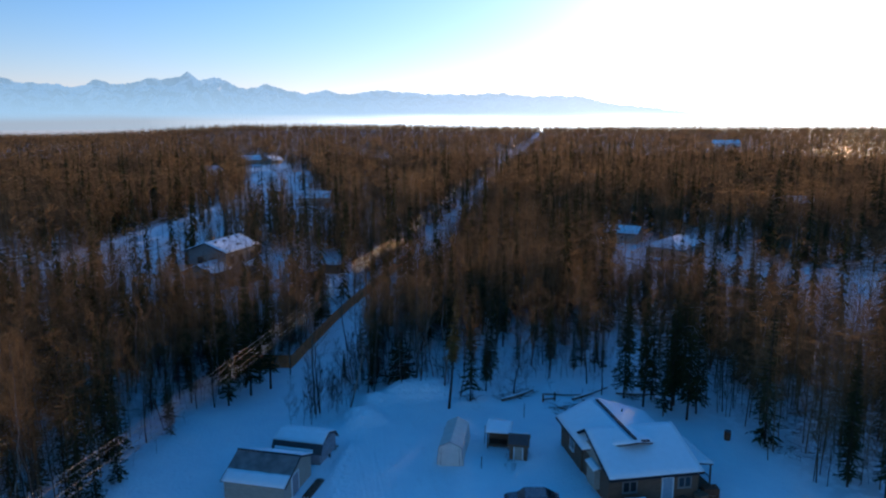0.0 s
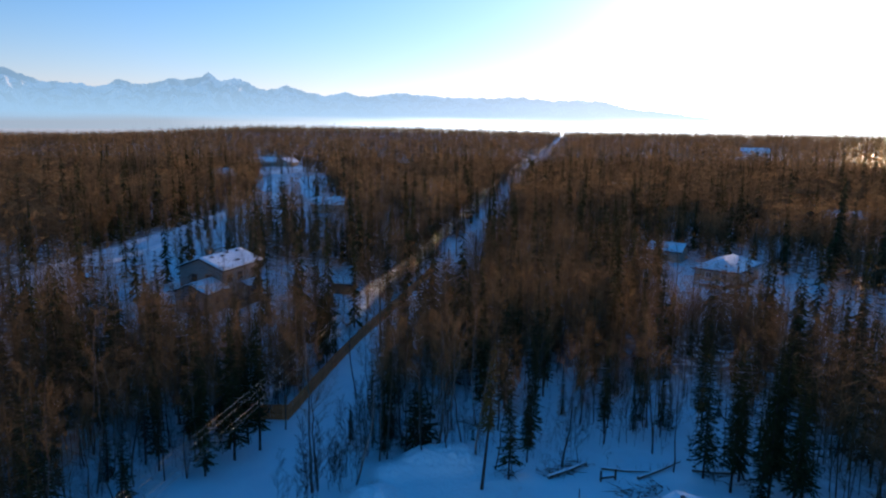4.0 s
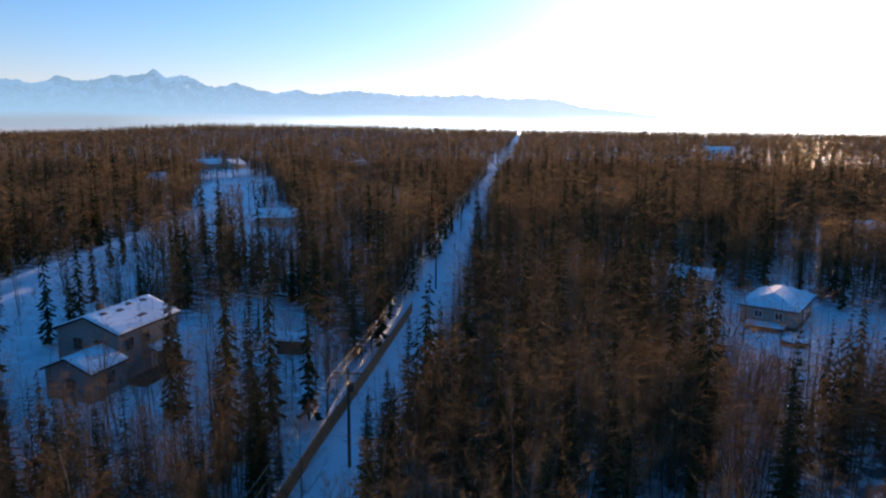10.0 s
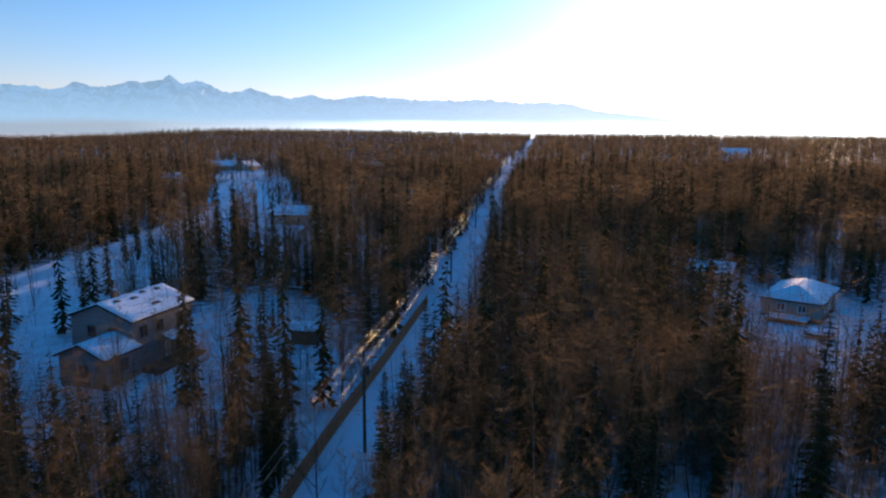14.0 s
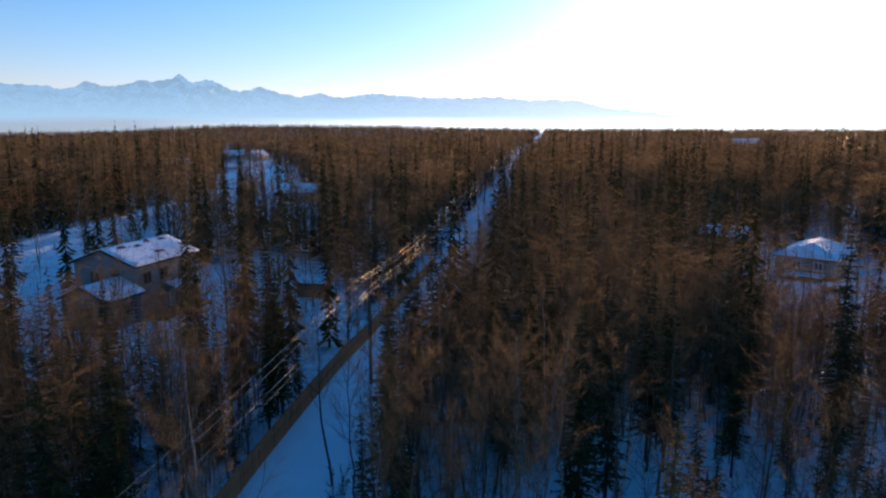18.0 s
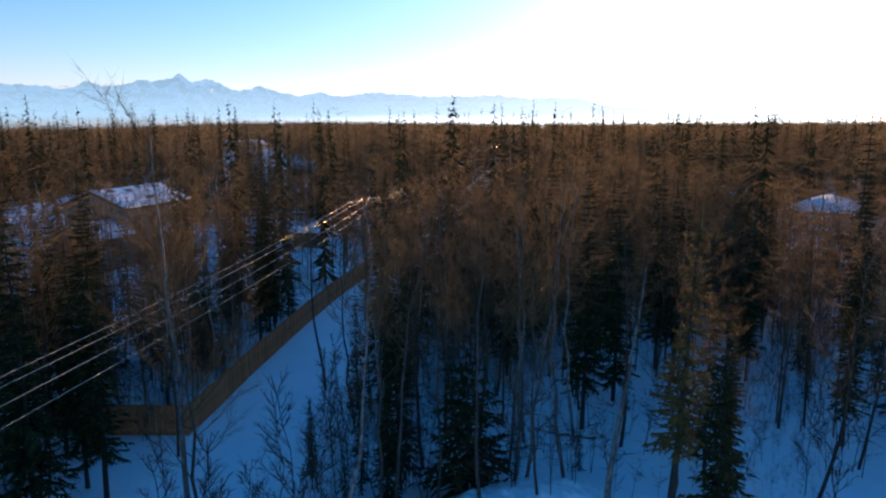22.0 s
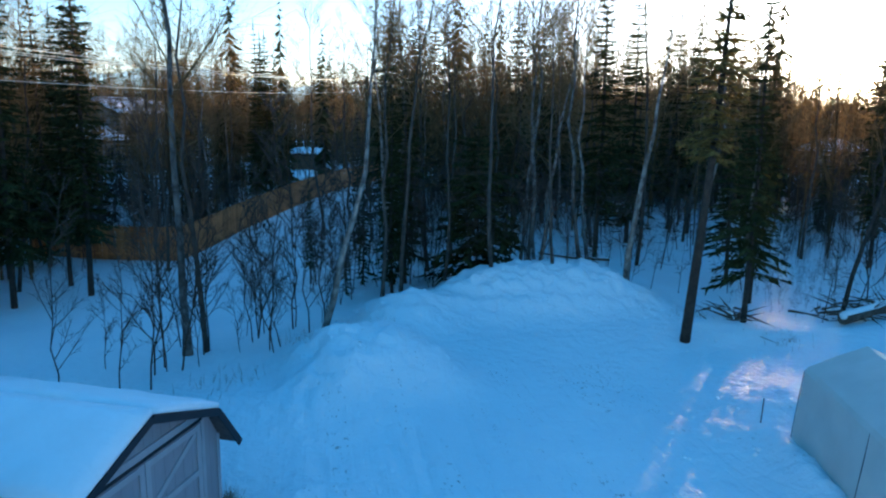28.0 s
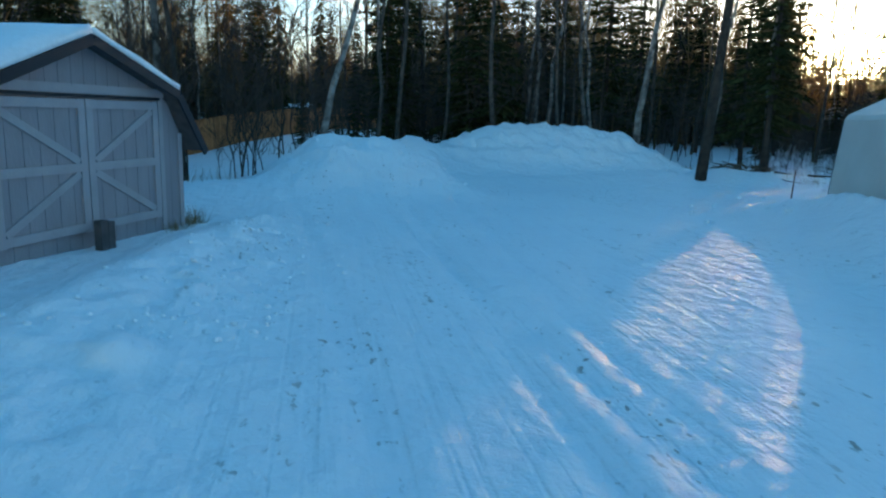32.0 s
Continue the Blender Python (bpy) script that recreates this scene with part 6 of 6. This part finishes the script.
simple_house("house", frame_at(405, 618, 0.9, -0.4), 26.0, 14.0, 6.0, 10.0, M_WHITE, "large pale building far off in the woods", (((-3, -7.03, 2.0), (3, 2), 0),), seed=8.5)
simple_house("shed", frame_at(-2.3, 87.6, 0.95, -0.3), 3.6, 3.0, 2.0, 2.5, M_BROWN, "small brown shed with flat snowy roof", (), seed=9.5)

def ring(r, z, n=28):
    return [(r * math.cos(6.2832 * k / n), r * math.sin(6.2832 * k / n), z) for k in range(n + 1)]


tramp = thing("trampoline", Matrix.Translation((68.5, 78.7, gz(68.5, 78.7))), "round trampoline with snow lying on its bed", "trampoline")
part("rim", Mesh().tube(ring(2.05, 0.78), [0.05] * 29, 6), M_CAR, tramp)
sk = Mesh().add(ring(2.0, 0.74)[:-1] + ring(2.0, 0.45)[:-1] + ring(1.97, 0.74)[:-1] + ring(1.97, 0.45)[:-1],
                [(k, (k + 1) % 28, 28 + (k + 1) % 28, 28 + k) for k in range(28)] + [(56 + (k + 1) % 28, 56 + k, 84 + k, 84 + (k + 1) % 28) for k in range(28)])
part("skirt", sk, M_CAR, tramp, "dark pad round the rim")
part("bed", Mesh().add(ring(1.96, 0.74)[:-1] + ring(1.96, 0.70)[:-1], [tuple(range(28)), tuple(range(55, 27, -1))]), M_RUBBER, tramp)
sd = Mesh()
sd.add(ring(1.92, 0.745)[:-1] + ring(1.86, 0.88)[:-1] + ring(1.0, 0.93)[:-1], [(k, (k + 1) % 28, 28 + (k + 1) % 28, 28 + k) for k in range(28)] + [(28 + k, 28 + (k + 1) % 28, 56 + (k + 1) % 28, 56 + k) for k in range(28)] + [tuple(range(56, 84))])
part("snow_layer", sd, M_SNOW, tramp, "rounded snow on the bed", True)
for k in range(6):
    a = 6.2832 * k / 6
    part("leg", Mesh().tube([(2.0 * math.cos(a), 2.0 * math.sin(a), -0.15), (2.0 * math.cos(a), 2.0 * math.sin(a), 0.76)], [0.03, 0.03], 6), M_METAL, tramp)

# ---- the ploughed road beyond the western house ----
def snow_road(way, half):
    """Packed snow between two ploughed banks, following the way's points."""
    pts = []
    for (x0, y0), (x1, y1) in zip(way[:-1], way[1:]):
        n = max(2, int(math.hypot(x1 - x0, y1 - y0) / 3))
        pts += [(x0 + (x1 - x0) * k / n, y0 + (y1 - y0) * k / n) for k in range(n)]
    pts.append(way[-1])
    cross = ((-half - 2.2, -1.2), (-half - 1.0, 0.62), (-half - 0.5, 0.75), (-half, 0.30), (-half * 0.5, 0.32), (0, 0.34), (half * 0.5, 0.32), (half, 0.30), (half + 0.5, 0.72), (half + 1.0, 0.60), (half + 2.2, -1.2))
    vs = []
    for i, (x, y) in enumerate(pts):
        (xa, ya), (xb, yb) = pts[max(i - 1, 0)], pts[min(i + 1, len(pts) - 1)]
        d = math.hypot(xb - xa, yb - ya)
        nx, ny = (yb - ya) / d, -(xb - xa) / d
        z = gz(x, y)
        for o, h in cross:
            w = noise.noise(Vector((i * 0.7, o * 0.6, 2.0))) * (0.16 if abs(o) > half else 0.03)
            vs.append((x + nx * o, y + ny * o, z + h + w))
    c = len(cross)
    fs = [(i * c + j, i * c + j + 1, (i + 1) * c + j + 1, (i + 1) * c + j) for i in range(len(pts) - 1) for j in range(c - 1)]
    me = big_mesh("road", np.array(vs), np.array(fs)[:, ::-1], M_PACKED, True)
    return tagged(new("road", me), "packed snow road between low ploughed banks", "road", kind="structure")


snow_road([(-78, 20), (-64.8, 80), (-53.8, 129), (-43.3, 171), (-37.0, 203), (-31, 235), (-27, 262)], 3.2)

# ---- power line ----
POLES = [(-22.6, -20.5), (2.7, 53.0), (24.0, 121.0), (45.0, 190.0), (67.5, 262.0), (90.5, 334.0), (115, 408), (140, 482), (165, 556), (190, 630), (215, 704)]
ARM = Vector((0.945, -0.32, 0))


def pole_at(x, y):
    z = gz(x, y)
    p = thing("power_pole", Matrix.Translation((x, y, z)), "weathered wooden power pole with a crossarm and insulators", "power pole", "poles of the power line")
    part("shaft", Mesh().tube([(0, 0, -0.4), (0, 0, 4.5), (0, 0, 9.3)], [0.16, 0.14, 0.11], 9), M_POLE, p, "", True)
    a = ARM
    part("crossarm", Mesh().bar(-a * 1.25 + Vector((0, 0, 8.85)), a * 1.25 + Vector((0, 0, 8.85)), 0.1, 0.12), M_POLE, p)
    for s in (-0.6, 0.6):
        part("brace", Mesh().bar(a * s + Vector((0, 0, 8.8)), Vector((0, 0, 8.2)), 0.03, 0.05), M_METAL, p)
    for s in (-1.15, -0.5, 0.55):
        q = a * s
        part("insulator", Mesh().tube([(q.x, q.y, 8.9), (q.x, q.y, 8.98), (q.x, q.y, 9.0), (q.x, q.y, 9.08)], [0.03, 0.06, 0.045, 0.03], 8), M_TAN, p)
    return p


for x, y in POLES:
    pole_at(x, y)
tr = thing("transformer", Matrix.Translation((2.7 + 0.3, 53.0 - 0.12, gz(2.7, 53.0) + 7.2)), "grey transformer can bolted to a wooden pole", "transformer")
part("tank", Mesh().tube([(0, 0, 0), (0, 0, 0.75), (0, 0, 0.8)], [0.2, 0.2, 0.14], 12), M_METAL, tr)
part("bushing", Mesh().tube([(0.05, 0, 0.78), (0.05, 0, 1.0)], [0.04, 0.03], 6), M_TAN, tr)
for s, z in ((-1.15, 9.08), (-0.5, 9.08), (0.55, 9.08), (0.16, 8.25)):
    w = Mesh()
    pts = []
    for (x0, y0), (x1, y1) in zip(POLES[:-1], POLES[1:]):
        for k in range(12):
            t = k / 12
            x, y = x0 + (x1 - x0) * t, y0 + (y1 - y0) * t
            zz = (gz(x0, y0) * (1 - t) + gz(x1, y1) * t) + z - 4 * 1.1 * t * (1 - t)
            pts.append((x + ARM.x * s, y + ARM.y * s, zz))
    w.tube(pts, [0.0115] * len(pts), 5)
    tagged(new("power_wire", w.mesh("power_wire", M_WIRE, True)), "thin aluminium power wire glinting in the low sun", "wire", "wires of the power line")

# ---- clumps of broken snow along the banks ----
def snow_clumps(seed):
    r = random.Random(seed)
    spots = []
    for i in range(220):
        k = r.random()
        spots.append((-2.3 + 0.2 * (k * 6) + r.gauss(0, 0.45), 2.5 + 6.5 * k, r.uniform(0.012, 0.04)))
    for cx, cy, rx, n in ((7.4, 20.6, 3.4, 130), (0.3, 14.6, 2.2, 70), (1.2, 19.0, 1.8, 30), (10.8, 16.2, 2.4, 60), (7.2, 9.5, 1.6, 25)):
        for i in range(n):
            a, d = r.uniform(0, 6.28), rx * r.uniform(0.35, 1.15)
            spots.append((cx + d * math.cos(a), cy + d * math.sin(a), r.uniform(0.02, 0.075)))
    V, F = [], []
    for x, y, s in spots:
        z = gz(x, y) + s * 0.15
        k = len(V)
        turn = r.uniform(0, 6.28)
        V.append((x, y, z + s * r.uniform(0.5, 0.8)))
        for ring, (h, w) in enumerate(((0.4, 0.7), (-0.3, 1.0))):
            for i in range(7):
                a = turn + 6.283 * i / 7
                q = s * w * r.uniform(0.75, 1.2)
                V.append((x + q * math.cos(a), y + q * math.sin(a) * 0.85, z + s * h * r.uniform(0.7, 1.2)))
        F += [(k, k + 1 + i, k + 1 + (i + 1) % 7) for i in range(7)]
        for i in range(7):
            j = (i + 1) % 7
            F += [(k + 1 + i, k + 8 + i, k + 8 + j), (k + 1 + i, k + 8 + j, k + 1 + j)]
    me = big_mesh("snow_clumps", np.array(V), np.array(F), M_SNOW, True)
    return tagged(new("snow_clumps", me), "broken clumps of ploughed snow along the banks", "snow", kind="stuff")


snow_clumps(9)

# ---- dry grass by the barn and on the piles ----
def tuft(x, y, n, h, spread, name="dry_grass_tuft"):
    g = Mesh()
    for i in range(n):
        a = Vector((R.gauss(0, spread), R.gauss(0, spread), -0.05))
        g.spike(a, a + Vector((R.gauss(0, 0.3) * h, R.gauss(0, 0.3) * h, h * R.uniform(0.5, 1.1))), 0.006)
    ob = new(name, g.mesh(name, M_GRASS))
    ob.location = (x, y, gz(x, y))
    return tagged(ob, "tuft of dry brown grass poking through snow", "grass", kind="stuff")


for x, y, n, h, s in ((-2.85, 8.3, 110, 0.34, 0.10), (-2.95, 7.7, 60, 0.22, 0.08), (-0.2, 16.6, 60, 0.4, 0.3), (0.7, 16.9, 50, 0.4, 0.3), (-1.5, 15.2, 40, 0.35, 0.35), (6.4, 22.6, 30, 0.4, 0.3), (-3.5, 13.5, 40, 0.4, 0.5), (10.7, 17.2, 60, 0.3, 0.4), (12.5, 15.0, 50, 0.25, 0.4)):
    tuft(x, y, n, h, s)

# ---- cedar fence, piece by piece ----
fence = thing("fence_line", Matrix.Identity(4), "brown cedar board fence along the cut under the wires", "fence")
board_me = Mesh().add([(-0.068, -0.01, 0), (0.068, -0.01, 0), (0.068, 0.01, 0), (-0.068, 0.01, 0), (-0.068, -0.01, 1.82), (0.068, -0.01, 1.82), (0.068, 0.01, 1.82), (-0.068, 0.01, 1.82), (-0.045, -0.01, 1.86), (0.045, -0.01, 1.86), (0.045, 0.01, 1.86), (-0.045, 0.01, 1.86)],
                      [(0, 3, 2, 1), (0, 1, 5, 4), (1, 2, 6, 5), (2, 3, 7, 6), (3, 0, 4, 7), (4, 5, 9, 8), (5, 6, 10, 9), (6, 7, 11, 10), (7, 4, 8, 11), (8, 9, 10, 11)]).mesh("board", M_CEDAR)
rest = Mesh()
count = 0
for (x0, y0), (x1, y1) in (((-8.2, 33.4), (-15.6, 34.6)), ((-8.2, 33.4), (17.0, 105.6))):
    ln = math.hypot(x1 - x0, y1 - y0)
    ang = math.atan2(y1 - y0, x1 - x0)
    n = int(ln / 0.142)
    for k in range(n):
        t = (k + 0.5) / n
        x, y = x0 + (x1 - x0) * t, y0 + (y1 - y0) * t
        z = gz(x, y) - 0.12 + 0.02 * math.sin(k * 1.7) + R.uniform(-0.012, 0.012)
        if count < 300:
            b = new("board", board_me)
            b.parent = fence
            b.matrix_basis = Matrix.Translation((x, y, z)) @ Euler((R.uniform(-0.01, 0.01), R.uniform(-0.012, 0.012), ang)).to_matrix().to_4x4()
            count += 1
        else:
            ca, sa = math.cos(ang), math.sin(ang)
            vs = [(x + px * ca - py * sa, y + px * sa + py * ca, z + pz) for px, py, pz in ((-0.068, -0.01, 0), (0.068, -0.01, 0), (0.068, 0.01, 0), (-0.068, 0.01, 0), (-0.068, -0.01, 1.85), (0.068, -0.01, 1.85), (0.068, 0.01, 1.85), (-0.068, 0.01, 1.85))]
            rest.add(vs, [(0, 1, 5, 4), (1, 2, 6, 5), (2, 3, 7, 6), (3, 0, 4, 7), (4, 5, 6, 7)])
    nx_, ny_ = -math.sin(ang), math.cos(ang)
    for k in range(int(ln / 2.44) + 1):
        t = min(k * 2.44 / ln, 1)
        x, y = x0 + (x1 - x0) * t + nx_ * 0.06, y0 + (y1 - y0) * t + ny_ * 0.06
        if k < 30:
            part("post", Mesh().box(x - 0.045, y - 0.045, gz(x, y) - 0.4, x + 0.045, y + 0.045, gz(x, y) + 1.7), M_CEDAR, fence)
    for zr in (0.3, 1.0, 1.55):
        rl = Mesh()
        for k in range(int(ln / 2.44)):
            ta, tb = k * 2.44 / ln, (k + 1) * 2.44 / ln
            pa, pb = (x0 + (x1 - x0) * ta + nx_ * 0.03, y0 + (y1 - y0) * ta + ny_ * 0.03), (x0 + (x1 - x0) * tb + nx_ * 0.03, y0 + (y1 - y0) * tb + ny_ * 0.03)
            rl.bar((*pa, gz(*pa) + zr), (*pb, gz(*pb) + zr), 0.04, 0.085)
        part("rail", rl, M_CEDAR, fence)
far_boards = part("fence_stretch", rest, M_CEDAR, fence)
far_boards["kind"] = "stuff"
